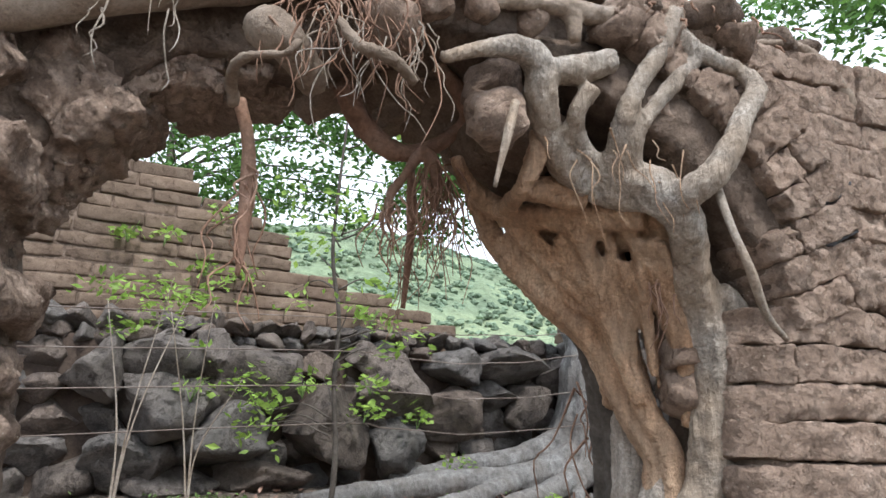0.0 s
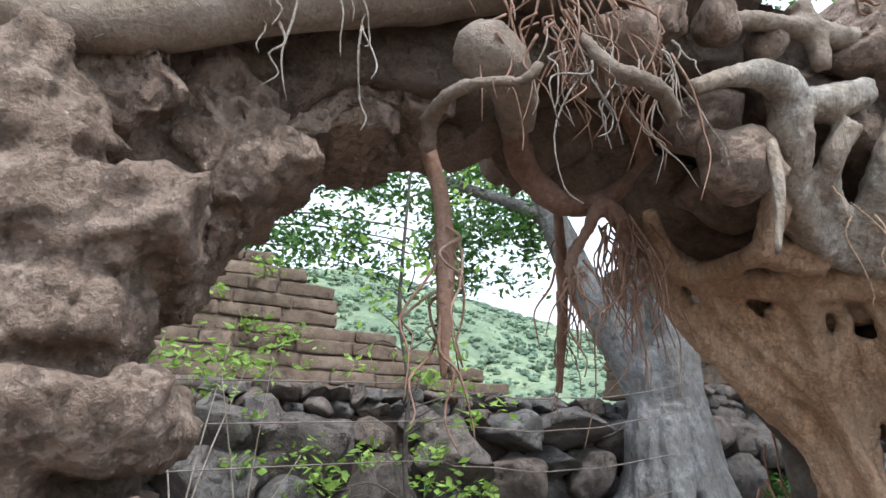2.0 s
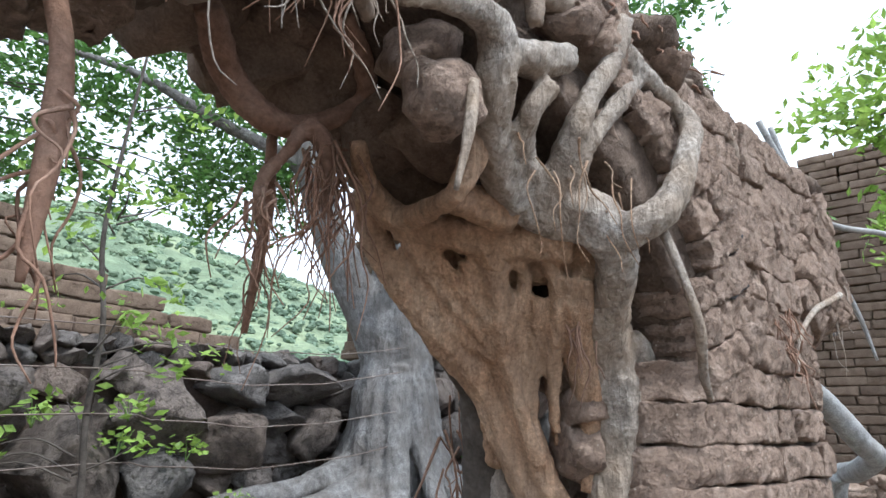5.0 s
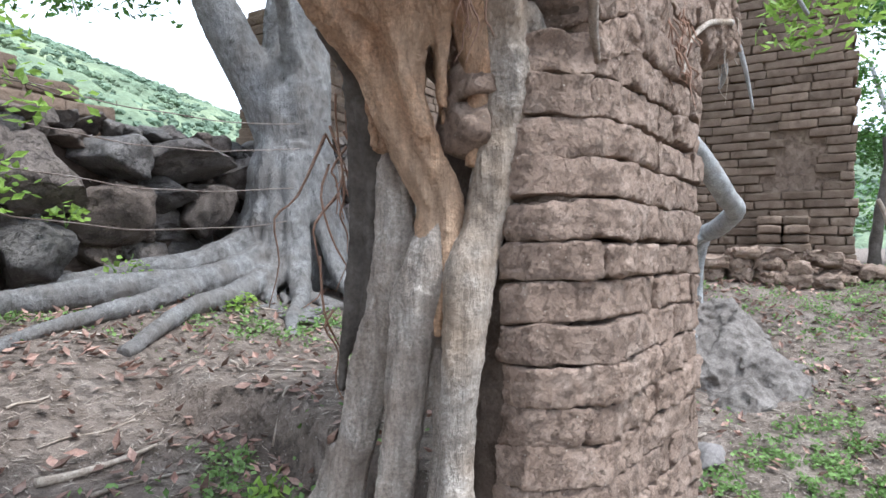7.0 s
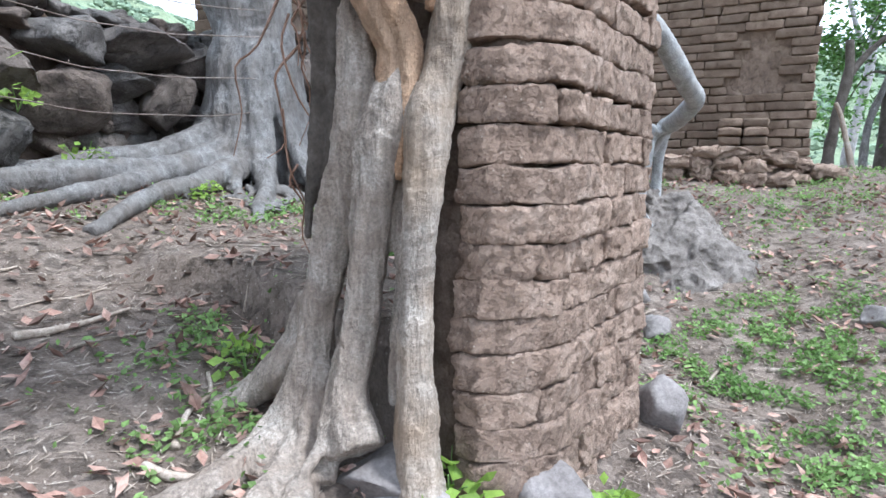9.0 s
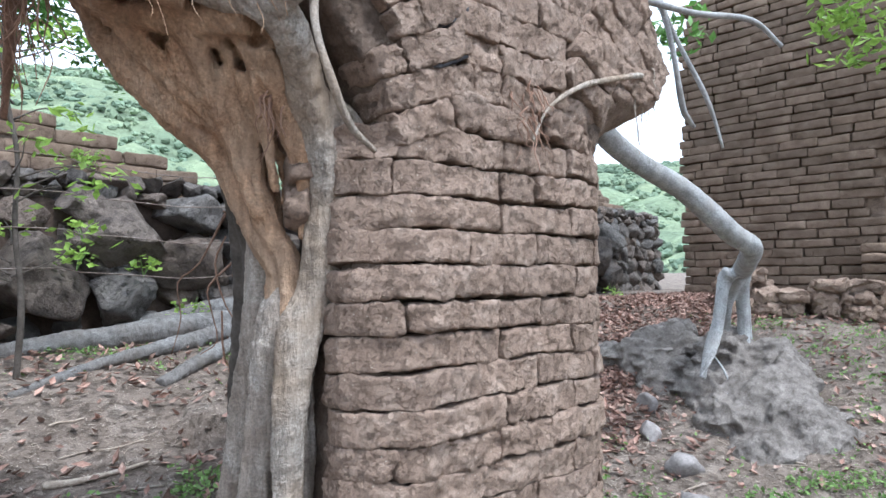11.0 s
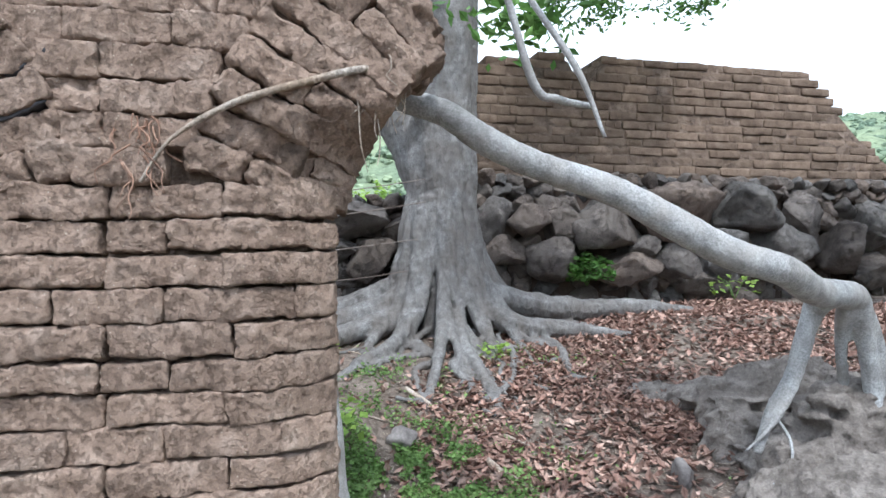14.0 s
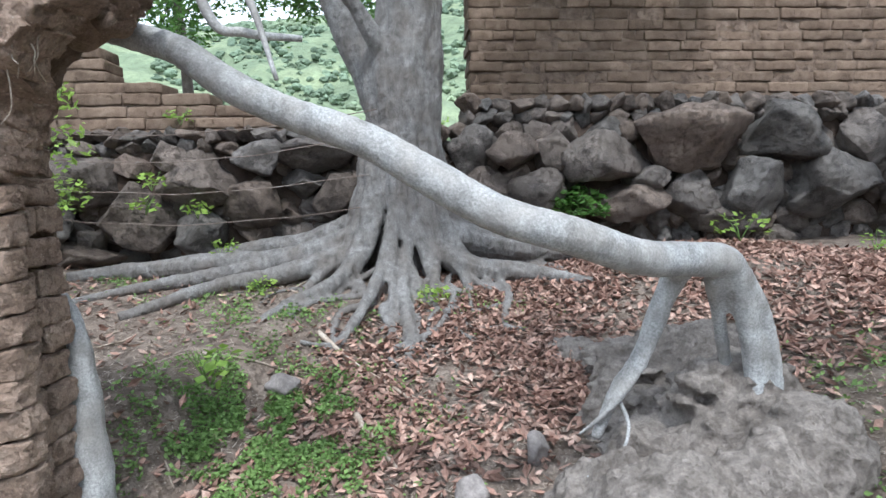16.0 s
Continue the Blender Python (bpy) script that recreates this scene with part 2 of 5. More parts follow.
def melt(ob, voxel, smooth=4, relief=0.0, grain=0.1, cracked=False):
    """Melt overlapping masses into a single skin, and give it relief."""
    m = ob.modifiers.new("melt", "REMESH")
    m.mode, m.voxel_size, m.use_smooth_shade = "VOXEL", voxel, True
    s = ob.modifiers.new("soften", "SMOOTH")
    s.factor, s.iterations = 0.5, smooth
    if relief:
        for k, (a, g) in enumerate(((relief, grain), (relief * 0.45, grain * 0.3))):
            tex = bpy.data.textures.new("crust", "CLOUDS")
            tex.noise_scale, tex.noise_depth, tex.noise_type = g, 3, "SOFT_NOISE"
            d = ob.modifiers.new("crust", "DISPLACE")
            d.texture, d.strength, d.mid_level, d.texture_coords = tex, a * 2, 0.5, "GLOBAL"
    if cracked:
        tex = bpy.data.textures.new("cracks", "VORONOI")
        tex.noise_scale, tex.weight_1, tex.weight_2 = 0.08, -1, 1
        d = ob.modifiers.new("cracks", "DISPLACE")
        d.texture, d.strength, d.mid_level, d.texture_coords = tex, 0.04, 0.25, "GLOBAL"
    return ob


def spread(half, edge, n):
    inner = [-half + edge + (2 * half - 2 * edge) * i / n for i in range(n + 1)]
    return [-half, -half + edge * 0.35, *inner, half - edge * 0.35, half]


def block(bm, size, m, seed, edge=0.018, rough=0.008, cuts=(5, 1, 2), warp=None):
    """A hand-made brick of that size: rounded edges, uneven faces."""
    h = [s / 2 for s in size]
    edge = min(edge, min(h) * 0.6)
    ax = [spread(h[i], edge, cuts[i]) for i in range(3)]
    n = [len(a) - 1 for a in ax]
    s = Vector((seed * 7.31, seed * 3.17, seed * 1.93))
    grid = {}

    def at(*ijk):
        if ijk not in grid:
            q = Vector([ax[k][ijk[k]] for k in range(3)])
            core = Vector([max(-h[k] + edge, min(h[k] - edge, q[k])) for k in range(3)])
            d = q - core
            if d.length > edge:
                q = core + d.normalized() * edge
            w = noise.noise_vector(q * 7 + s) * rough * 1.2 + noise.noise_vector(q * 24 + s) * rough * 0.95 + noise.noise_vector(q * 65 + s) * rough * 0.75
            q = m @ (q + w)
            grid[ijk] = bm.verts.new(warp(q) if warp else q)
        return grid[ijk]

    for axis in range(3):
        b, c = (axis + 1) % 3, (axis + 2) % 3
        for side in (0, n[axis]):
            for i in range(n[b]):
                for j in range(n[c]):
                    f = []
                    for di, dj in ((0, 0), (1, 0), (1, 1), (0, 1)):
                        k = [0, 0, 0]
                        k[axis], k[b], k[c] = side, i + di, j + dj
                        f.append(at(*k))
                    bm.faces.new(f if side else f[::-1])


def rock(bm, m, seed, sub=2, rough=0.25, planes=9):
    """A boulder of unit size: a ball cut by chance planes and roughened."""
    rng = random.Random(seed)
    cut = []
    for _ in range(planes):
        v = Vector((rng.gauss(0, 1), rng.gauss(0, 1), rng.gauss(0, 1))).normalized()
        cut.append((v, rng.uniform(0.55, 0.88)))
    made = bmesh.ops.create_icosphere(bm, subdivisions=sub, radius=1)["verts"]
    s = Vector((seed * 1.7 % 91, seed * 0.9 % 77, seed * 2.3 % 83))
    for v in made:
        p = v.co.copy() * 1.1
        for d, h in cut:
            over = p.dot(d) - h
            if over > 0:
                p -= d * over * 0.985
        p *= 1 + rough * noise.noise(p * 1.6 + s) + rough * 0.4 * noise.noise(p * 5 + s) + rough * 0.2 * noise.noise(p * 12 + s)
        v.co = m @ p


def placed(x, y, z, sx, sy, sz, rx=0, ry=0, rz=0):
    return pose(x, y, z, rx, ry, rz) @ Matrix.Diagonal((sx, sy, sz, 1))


class Line:
    """A wall's own axes: u along it, v back through it, z up."""

    def __init__(self, x, y, degrees):
        self.m = pose(x, y, 0, 0, 0, degrees)

    def p(self, u, v, z):
        return self.m @ Vector((u, v, z))

    def uv(self, x, y):
        q = self.m.inverted() @ Vector((x, y, 0))
        return q.x, q.y


ARCADE = Line(0, 1.33, 21)
BACK = Line(0, 5.7, 28)


def step(a, b, x):
    t = max(0.0, min(1.0, (x - a) / (b - a)))
    return t * t * (3 - 2 * t)


def bank(x, y):
    """1 on the worn stump of the vanished wall behind the pier, 0 off it."""
    edge = float(np.interp(y, (2.0, 2.5, 2.9, 3.15, 3.3, 3.45, 3.7, 3.95, 4.2), (0.7, 0.64, 0.6, 0.46, 0.28, 0.2, 0.26, 0.5, 1.1)))
    edge += 0.05 * noise.noise(Vector((x * 5, y * 5, 2)))
    return step(edge - 0.03, edge + 0.035, x) * (1 - step(1.15, 1.7, x)) * step(1.9, 2.1, y)


def ground_z(x, y):
    u, v = BACK.uv(x, y)
    d = v + 5.03
    z = float(np.interp(d, (-1, 0.4, 0.7, 1.06, 1.5, 2.5, 3.0, 3.5, 3.9, 5, 8), (0.0, 0.05, 0.11, 0.18, 0.28, 0.56, 0.68, 0.86, 0.97, 1.04, 1.1)))
    z = min(max(z, 1.1), z + float(np.interp(x, (2.4, 3.86, 4.6, 5.3, 7.2), (0, 0.33, 0.6, 0.75, 1.1)))) if x > 2.4 else z
    top = 0.69 + 0.085 * (y - 2.5)
    z += max(0.0, top - z) * bank(x, y)
    far = math.hypot(x - 2, y - 3)
    z += (0.035 * noise.noise(Vector((x * 1.1, y * 1.1, 0))) + 0.018 * noise.noise(Vector((x * 4, y * 4, 4))) + 0.008 * noise.noise(Vector((x * 13, y * 13, 7)))) * (1 if far < 12 else 0)
    return z


def scatter(name, mat, points, rng, size, parent=None, tilt=1.0, curl=0.25, narrow=0.45, label=""):
    """Many small leaves, each a folded, pointed blade of four facets."""
    verts, faces = [], []
    for p in points:
        a, s = rng.uniform(0, 6.283), size * rng.uniform(0.6, 1.3)
        m = Euler((rng.gauss(0, tilt), rng.gauss(0, tilt), a)).to_matrix()
        b = len(verts)
        w = s * narrow
        c = curl * s * rng.uniform(-0.4, 1.2)
        for q in ((0, -s / 2, 0), (-w / 2, -s * 0.05, c * 0.5), (0, 0, 0), (w / 2, -s * 0.05, c * 0.5), (0, s / 2, c)):
            v = m @ Vector(q)
            verts.append((p[0] + v.x, p[1] + v.y, p[2] + v.z))
        faces += [(b, b + 2, b + 1), (b, b + 3, b + 2), (b + 1, b + 2, b + 4), (b + 2, b + 3, b + 4)]
    me = bpy.data.meshes.new(name)
    me.from_pydata(verts, [], faces)
    me.materials.append(mat)
    ob = new(name, me)
    if parent:
        ob.parent = parent
    if label:
        ob["label"] = label
    return ob


def cloud_points(rng, clusters, per):
    """Points in leafy sprays round each (x, y, z, radius)."""
    out = []
    for x, y, z, r in clusters:
        for _ in range(max(3, int(per * r))):
            ox, oy, oz = rng.gauss(0, r * 0.5), rng.gauss(0, r * 0.5), rng.gauss(0, r * 0.35)
            for _ in range(7):
                out.append((x + ox + rng.gauss(0, 0.07), y + oy + rng.gauss(0, 0.07), z + oz + rng.gauss(0, 0.05)))
    return out


# ---- ground ----
def build_ground():
    bm = bmesh.new()

    def axis(lo, hi):
        near = list(np.arange(lo, hi, 0.036))
        out, s, q = [], 0.1, hi
        while q < 900:
            q += s
            s *= 1.35
            out.append(q)
        return [lo - (q - hi) for q in out][::-1] + near + out

    xs, ys = axis(-3, 7), axis(-0.5, 8)
    rows = [[bm.verts.new((x, y, ground_z(x, y))) for x in xs] for y in ys]
    for r0, r1 in zip(rows, rows[1:]):
        for i in range(len(xs) - 1):
            bm.faces.new((r0[i], r0[i + 1], r1[i + 1], r1[i]))
    tagged(part("ground", bm, SOIL), "brown earth strewn with dry leaves and twigs", "ground", kind="structure")


build_ground()


# ---- adobe walls ----
def profile(points):
    us, zs = [p[0] for p in points], [p[1] for p in points]
    return lambda u: float(np.interp(u, us, zs))


def adobe_wall(name, line, u0, u1, v0, thick, z0, top, label, mat, course=0.11, brick=0.42, seed=1, limit=300, hole=None, core=0.016):
    """A wall of mud bricks with a mortar core; top(u) is its broken upper edge."""
    rng = random.Random(seed)
    wall = thing(name, label, "wall", kind="structure")
    bm = bmesh.new()
    n = max(2, int((u1 - u0) / 0.1))
    cols = []
    for i in range(n + 1):
        u = u0 + 0.03 + (u1 - u0 - 0.06) * i / n
        h = max(z0 + 0.05, top(u) - 0.07)
        cols.append([bm.verts.new(line.p(u, v, z)) for v, z in ((v0 + core, z0), (v0 + core, h), (v0 + thick - 0.02, h), (v0 + thick - 0.02, z0))])
    for a, b in zip(cols, cols[1:]):
        for k in range(3):
            bm.faces.new((a[k], a[k + 1], b[k + 1], b[k]))
    bm.faces.new(cols[0])
    bm.faces.new(cols[-1][::-1])
    part("mortar", bm, MORTAR, wall)
    shapes = {}
    for k in range(18):
        w = brick * (0.5, 0.8, 1.0)[k % 3]
        bm = bmesh.new()
        block(bm, (w - 0.008, thick, course - 0.008), Matrix.Identity(4), k + seed * 20, 0.016, 0.008, (3, 1, 1))
        me = bpy.data.meshes.new("brick")
        bm.to_mesh(me)
        bm.free()
        me.materials.append(mat)
        me.polygons.foreach_set("use_smooth", [True] * len(me.polygons))
        shapes.setdefault(k % 3, []).append((me, w))
    z, count, rest = z0, 0, bmesh.new()
    while z < 9:
        h = course * rng.uniform(0.93, 1.07)
        u, some = u0 - rng.uniform(0, brick), False
        while u < u1:
            kind = rng.choice((0, 1, 2, 2, 2))
            me, w = rng.choice(shapes[kind])
            a, b = max(u, u0 + rng.uniform(-0.04, 0.03)), min(u + w, u1 + rng.uniform(-0.03, 0.04))
            u += w
            mid = (a + b) / 2
            if b - a < 0.06 or z + h * 0.6 > top(mid) or (hole and hole(mid, z + h / 2)):
                continue
            some = True
            m = line.m @ placed(mid, v0 + thick / 2 + rng.uniform(-0.012, 0.012), z + h / 2, (b - a) / w, 1, h / course, rng.uniform(-0.8, 0.8), rng.uniform(-0.8, 0.8), rng.uniform(-1, 1))
            if count < limit:
                ob = new("brick", me)
                ob.parent = wall
                ob.matrix_basis = m
            else:
                block(rest, (w - 0.01, thick, course - 0.012), m, count, 0.018, 0.008, (2, 1, 1))
            count += 1
        if not some and z > z0 + 1:
            break
        z += h
    if len(rest.verts):
        tagged(part("upper_bricks", rest, mat, wall), kind="stuff")
    else:
        rest.free()
    return wall


# ---- the arcade: pier, haunches of two arches, eroded jamb ----
NEAR_C, NEXT_C = (0.02, 1.55), (2.95, 1.55)


def rounded_corner(q):
    """Wear the pier's corner back towards the opening."""
    u, v = ARCADE.uv(q.x, q.y)
    back = max(0.0, 1.14 - u) if u > 0.6 else 0.0
    back *= 1 - step(1.8, 1.98, q.z)
    if v < 0.3:
        v += back * back * 2.5 * (1 - max(0, v) / 0.3)
    end = max(0.0, u - 1.76)
    if v < 0.3:
        v += end * end * 1.8 * (1 - max(0, v) / 0.3) * (1 - step(1.95, 2.1, q.z))
    wob = 0.013 * noise.noise(q * 4.5) + 0.009 * noise.noise(q * 13) + 0.004 * noise.noise(q * 38)
    return ARCADE.p(u + 0.008 * noise.noise(q * 6 + Vector((5, 0, 0))), v + wob, q.z + 0.012 * noise.noise(q * 3.3 + Vector((0, 7, 0))) + 0.004 * noise.noise(q * 14))


def arcade():
    rng = random.Random(3)
    wall = thing("wall_arcade", "weathered brown adobe arcade with a broken arch", "wall", kind="structure")
    outline = [(-3.4, -0.2), (-0.78, -0.2), (-0.78, 1.5), (-0.82, 1.85), (-0.86, 2.0), (-0.8, 2.06), (-0.72, 2.16), (-0.65, 2.28), (-0.56, 2.37), (-0.42, 2.39), (-0.26, 2.4), (-0.2, 2.47), (-0.08, 2.54), (0.08, 2.57), (0.2, 2.55), (0.3, 2.49), (0.42, 2.41), (0.56, 2.33), (0.7, 2.24), (0.84, 2.12), (0.95, 1.99), (1.0, 1.86), (0.95, 1.76), (0.93, 0.0),
               (1.97, 0.0), (1.97, 1.95), (2.06, 2.12), (2.24, 2.3), (2.3, 2.42), (2.16, 2.56), (1.7, 2.66), (1.2, 2.68), (0.7, 2.68), (0.2, 2.72), (-0.3, 2.74), (-0.8, 2.7), (-1.4, 2.75), (-3.4, 2.8)]
    bm = bmesh.new()
    front = [bm.verts.new(rounded_corner(ARCADE.p(u, 0.024 + 0.22 * (1 - step(-0.1, 0.5, u)) * step(-1.2, -0.7, u), z))) for u, z in outline]
    rear = [bm.verts.new(ARCADE.p(u, 0.46, z)) for u, z in outline]
    bm.faces.new(front)
    bm.faces.new(rear[::-1])
    for k in range(len(outline)):
        j = (k + 1) % len(outline)
        bm.faces.new((front[k], rear[k], rear[j], front[j]))
    bmesh.ops.recalc_face_normals(bm, faces=bm.faces)
    melt(part("rubble_core", bm, MORTAR, wall, "crumbling mud and mortar core"), 0.022, 1, 0.011, 0.07)

    def lay(u, v, z, w, h, turn=0.0, deep=0.16, edge=0.011, rough=0.007, mat=ADOBE):
        bm = bmesh.new()
        m = ARCADE.m @ pose(u, v + deep / 2, z, rng.uniform(-0.8, 0.8), -turn, rng.uniform(-1, 1))
        block(bm, (w, deep, h), m, rng.randrange(9999), edge, rough, (max(3, int(w / 0.014)), 3, max(3, int(h / 0.013))), rounded_corner)
        part("brick", bm, mat, wall)

    # level courses of the pier, and the infill between the two arches
    z, row = 0.08, 0
    joints = ((0.0, 0.44, 0.73, 1.0), (0.0, 0.34, 0.59, 0.88, 1.0), (0.0, 0.44, 0.72, 1.0), (0.0, 0.12, 0.44, 0.6, 1.0))
    while z < 2.62:
        h = 0.1 if z > 0.3 else 0.14
        cuts = [0.9 + 1.15 * (f + (rng.uniform(-0.02, 0.02) if 0 < f < 1 else 0)) for f in joints[row % 4]]
        gap = rng.uniform(0.004, 0.011) if 0.95 < z < 1.8 else 0.002
        for a, b in zip(cuts, cuts[1:]):
            if z > 1.78:
                lo, hi = a, b
                zz = z + h / 2
                for c, sgn in ((NEAR_C, 1), (NEXT_C, -1)):
                    r = 1.36
                    if abs(zz - c[1]) < r:
                        e = math.sqrt(r * r - (zz - c[1]) ** 2)
                        if sgn > 0:
                            lo = max(lo, c[0] + e)
                        else:
                            hi = min(hi, c[0] - e)
                if hi - lo < 0.07:
                    continue
                a, b = lo, hi
            lay((a + b) / 2, rng.uniform(-0.014, 0.01), z + h / 2, b - a - gap * rng.uniform(0.2, 1.2), h - gap * rng.uniform(0.5, 1.6), rng.uniform(-0.8, 0.8), 0.16, rng.choice((0.006, 0.009, 0.014)), rng.uniform(0.006, 0.011))
        z += h
        row += 1
    # bricks on the pier's far end, seen along it
    z, row = 0.08, 0
    while z < 1.95:
        for v, w in ((0.24, 0.14), (0.38, 0.14)) if row % 2 else ((0.3, 0.28),):
            bm = bmesh.new()
            block(bm, (0.16, w - 0.012, 0.1 - 0.012), ARCADE.m @ pose(1.93 + rng.uniform(-0.012, 0.012), v, z + 0.05, 0, rng.uniform(-1, 1), 0), rng.randrange(9999), 0.012, 0.009, (3, 6, 4), rounded_corner)
            part("brick", bm, ADOBE, wall)
        z += 0.1
        row += 1
    # wedge bricks of the springing arches
    for c, sgn, first, last in ((NEAR_C, 1, 16, 66), (NEXT_C, -1, 17, 51)):
        a = first
        while a < last:
            inner = 0.9 if sgn < 0 else 1.02 if a < 30 else 1.12
            split = rng.uniform(inner + 0.1, 1.26)
            for r0, r1 in ((inner, split), (split, 1.38)) if rng.random() < 0.55 else ((inner, 1.38),):
                r, t = (r0 + r1) / 2, radians(a)
                out = -0.02 if 24 < a < 50 else 0.0
                lay(c[0] + sgn * r * math.cos(t), out + rng.uniform(-0.014, 0.008), c[1] + r * math.sin(t), r1 - r0 - 0.006, 0.079 * r, sgn * a + rng.uniform(-1.5, 1.5), 0.2, rng.uniform(0.008, 0.018), 0.012)
            a += 4.7
    # dark slate chips wedged between the arch bricks
    for u, z, turn in ((1.2, 2.06, 24), (1.22, 2.2, 30)):
        lay(u, -0.014, z, 0.15, 0.028, turn, 0.08, 0.01, 0.008, SLATE)
    # the broken end of the next arch
    for u, v, z, w, h, turn in ((2.27, 0.06, 2.36, 0.2, 0.17, -38), (2.3, 0.2, 2.34, 0.22, 0.2, -30)):
        lay(u, v, z, w, h, turn, 0.2, 0.05, 0.025)

    # eroded jamb and the standing half of the arch
    bm = bmesh.new()
    def lump(u, v, z, w, d, h, turn=0, edge=0.06, rough=0.03):
        block(bm, (w, d, h), ARCADE.m @ pose(u, v + d / 2, z, 0, -turn, 0), rng.randrange(9999), edge, rough, (6, 4, 4))
    block(bm, (1.0, 0.3, 2.1), ARCADE.m @ pose(-1.37, 0.24, 0.95), 5, 0.04, 0.02, (6, 3, 8))
    for k in range(17):
        zz = 0.0 + k * 0.125
        jut = rng.uniform(-0.035, 0.03) + (-0.1 if k == 15 else 0)
        a, b = -1.9, -0.755 + jut
        cut = a + (b - a) * rng.uniform(0.55, 0.72)
        for u0, u1 in ((a, cut - 0.01), (cut + 0.01, b)):
            lump((u0 + u1) / 2, 0.03 + rng.uniform(-0.025, 0.02), zz + rng.uniform(-0.008, 0.008), u1 - u0, 0.38, rng.uniform(0.098, 0.116), rng.uniform(-2.5, 2.5), 0.028, 0.022)
    lump(-1.85, -0.02, 1.9, 1.3, 0.5, 1.4, 0, 0.1, 0.06)
    lump(-1.12, 0.02, 2.1, 0.42, 0.4, 0.22, 14, 0.05, 0.04)
    lump(-0.96, 0.06, 1.95, 0.32, 0.36, 0.2, -12, 0.05, 0.04)
    lump(-1.06, 0.1, 2.32, 0.36, 0.34, 0.2, 28, 0.05, 0.04)
    lump(-0.98, 0.12, 2.5, 0.5, 0.3, 0.18, 12, 0.05, 0.04)
    melt(part("eroded_jamb", bm, ADOBE, wall, "crumbled adobe jamb with deep hollows"), 0.011, 0, 0.017, 0.045)
    for u, v, z, w, h, turn in ((-0.9, 0.12, 2.22, 0.16, 0.14, -40), (-0.74, 0.2, 2.22, 0.24, 0.17, -48), (-0.6, 0.27, 2.36, 0.2, 0.24, -70), (-0.46, 0.28, 2.44, 0.17, 0.2, -80), (-0.8, 0.24, 2.1, 0.16, 0.16, -30),
                                (-0.74, 0.3, 2.14, 0.14, 0.14, -50), (-0.66, 0.32, 2.26, 0.14, 0.13, -60), (-0.5, 0.36, 2.36, 0.12, 0.16, -78), (-0.36, 0.36, 2.42, 0.12, 0.16, -85)):
        lay(u, v, z, w, h, turn, 0.2, 0.022, 0.019)
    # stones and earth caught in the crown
    # darker stones added to fill hollows and sky gaps, shade in their colour
    for u, v, z, sx, sy, sz, mat in ((0.86, 0.29, 2.02, 0.11, 0.13, 0.15, ADOBE_SHADED), (0.78, 0.46, 2.08, 0.1, 0.09, 0.13, ADOBE_SHADED), (0.47, 0.58, 2.28, 0.1, 0.1, 0.1, ADOBE_SHADED), (0.37, 0.5, 2.36, 0.13, 0.1, 0.12, ADOBE_SHADED), (0.9, 0.36, 1.86, 0.1, 0.12, 0.12, ADOBE), (0.4, 0.33, 2.36, 0.13, 0.15, 0.1, ADOBE_SHADED), (0.52, 0.42, 2.27, 0.12, 0.14, 0.1, ADOBE_SHADED), (0.64, 0.44, 2.15, 0.11, 0.12, 0.1, ADOBE_SHADED), (0.3, 0.48, 2.4, 0.12, 0.12, 0.09, ADOBE_SHADED), (0.24, 0.22, 2.42, 0.11, 0.1, 0.09, ADOBE), (0.2, 0.1, 2.28, 0.075, 0.08, 0.075, ADOBE), (0.12, 0.03, 2.55, 0.06, 0.05, 0.05, ADOBE), (0.0, 0.06, 2.52, 0.07, 0.06, 0.055, ADOBE), (0.0, 0.62, 2.56, 0.2, 0.16, 0.15, ADOBE_SHADED), (0.2, 0.6, 2.56, 0.17, 0.16, 0.17, ADOBE_SHADED), (0.1, 0.66, 2.68, 0.26, 0.2, 0.16, ADOBE_SHADED), (-0.17, 0.58, 2.58, 0.15, 0.16, 0.14, ADOBE_SHADED), (0.36, 0.55, 2.44, 0.13, 0.14, 0.15, ADOBE),
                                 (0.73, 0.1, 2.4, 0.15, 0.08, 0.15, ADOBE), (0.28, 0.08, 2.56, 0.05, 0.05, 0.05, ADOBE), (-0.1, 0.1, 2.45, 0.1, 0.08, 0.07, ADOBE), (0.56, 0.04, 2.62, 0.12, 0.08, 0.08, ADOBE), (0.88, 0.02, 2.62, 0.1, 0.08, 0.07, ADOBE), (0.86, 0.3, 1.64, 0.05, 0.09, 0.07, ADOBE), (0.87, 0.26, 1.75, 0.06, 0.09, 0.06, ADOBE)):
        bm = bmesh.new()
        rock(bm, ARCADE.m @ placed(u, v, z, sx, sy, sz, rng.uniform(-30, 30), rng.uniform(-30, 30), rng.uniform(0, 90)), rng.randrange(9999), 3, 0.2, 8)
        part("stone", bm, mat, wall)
    for u, v, z, sx, sy, sz in ((2.24, 0.14, 2.37, 0.1, 0.12, 0.09), (2.22, 0.32, 2.33, 0.11, 0.14, 0.1)):
        bm = bmesh.new()
        rock(bm, ARCADE.m @ placed(u, v, z, sx * 1.25, sy * 1.2, sz * 1.25, rng.uniform(-15, 15), rng.uniform(-15, 15), rng.uniform(0, 90)), rng.randrange(9999), 4, 0.25, 4)
        part("clod", bm, ADOBE, wall)
    # rough earth along the broken top
    bm = bmesh.new()
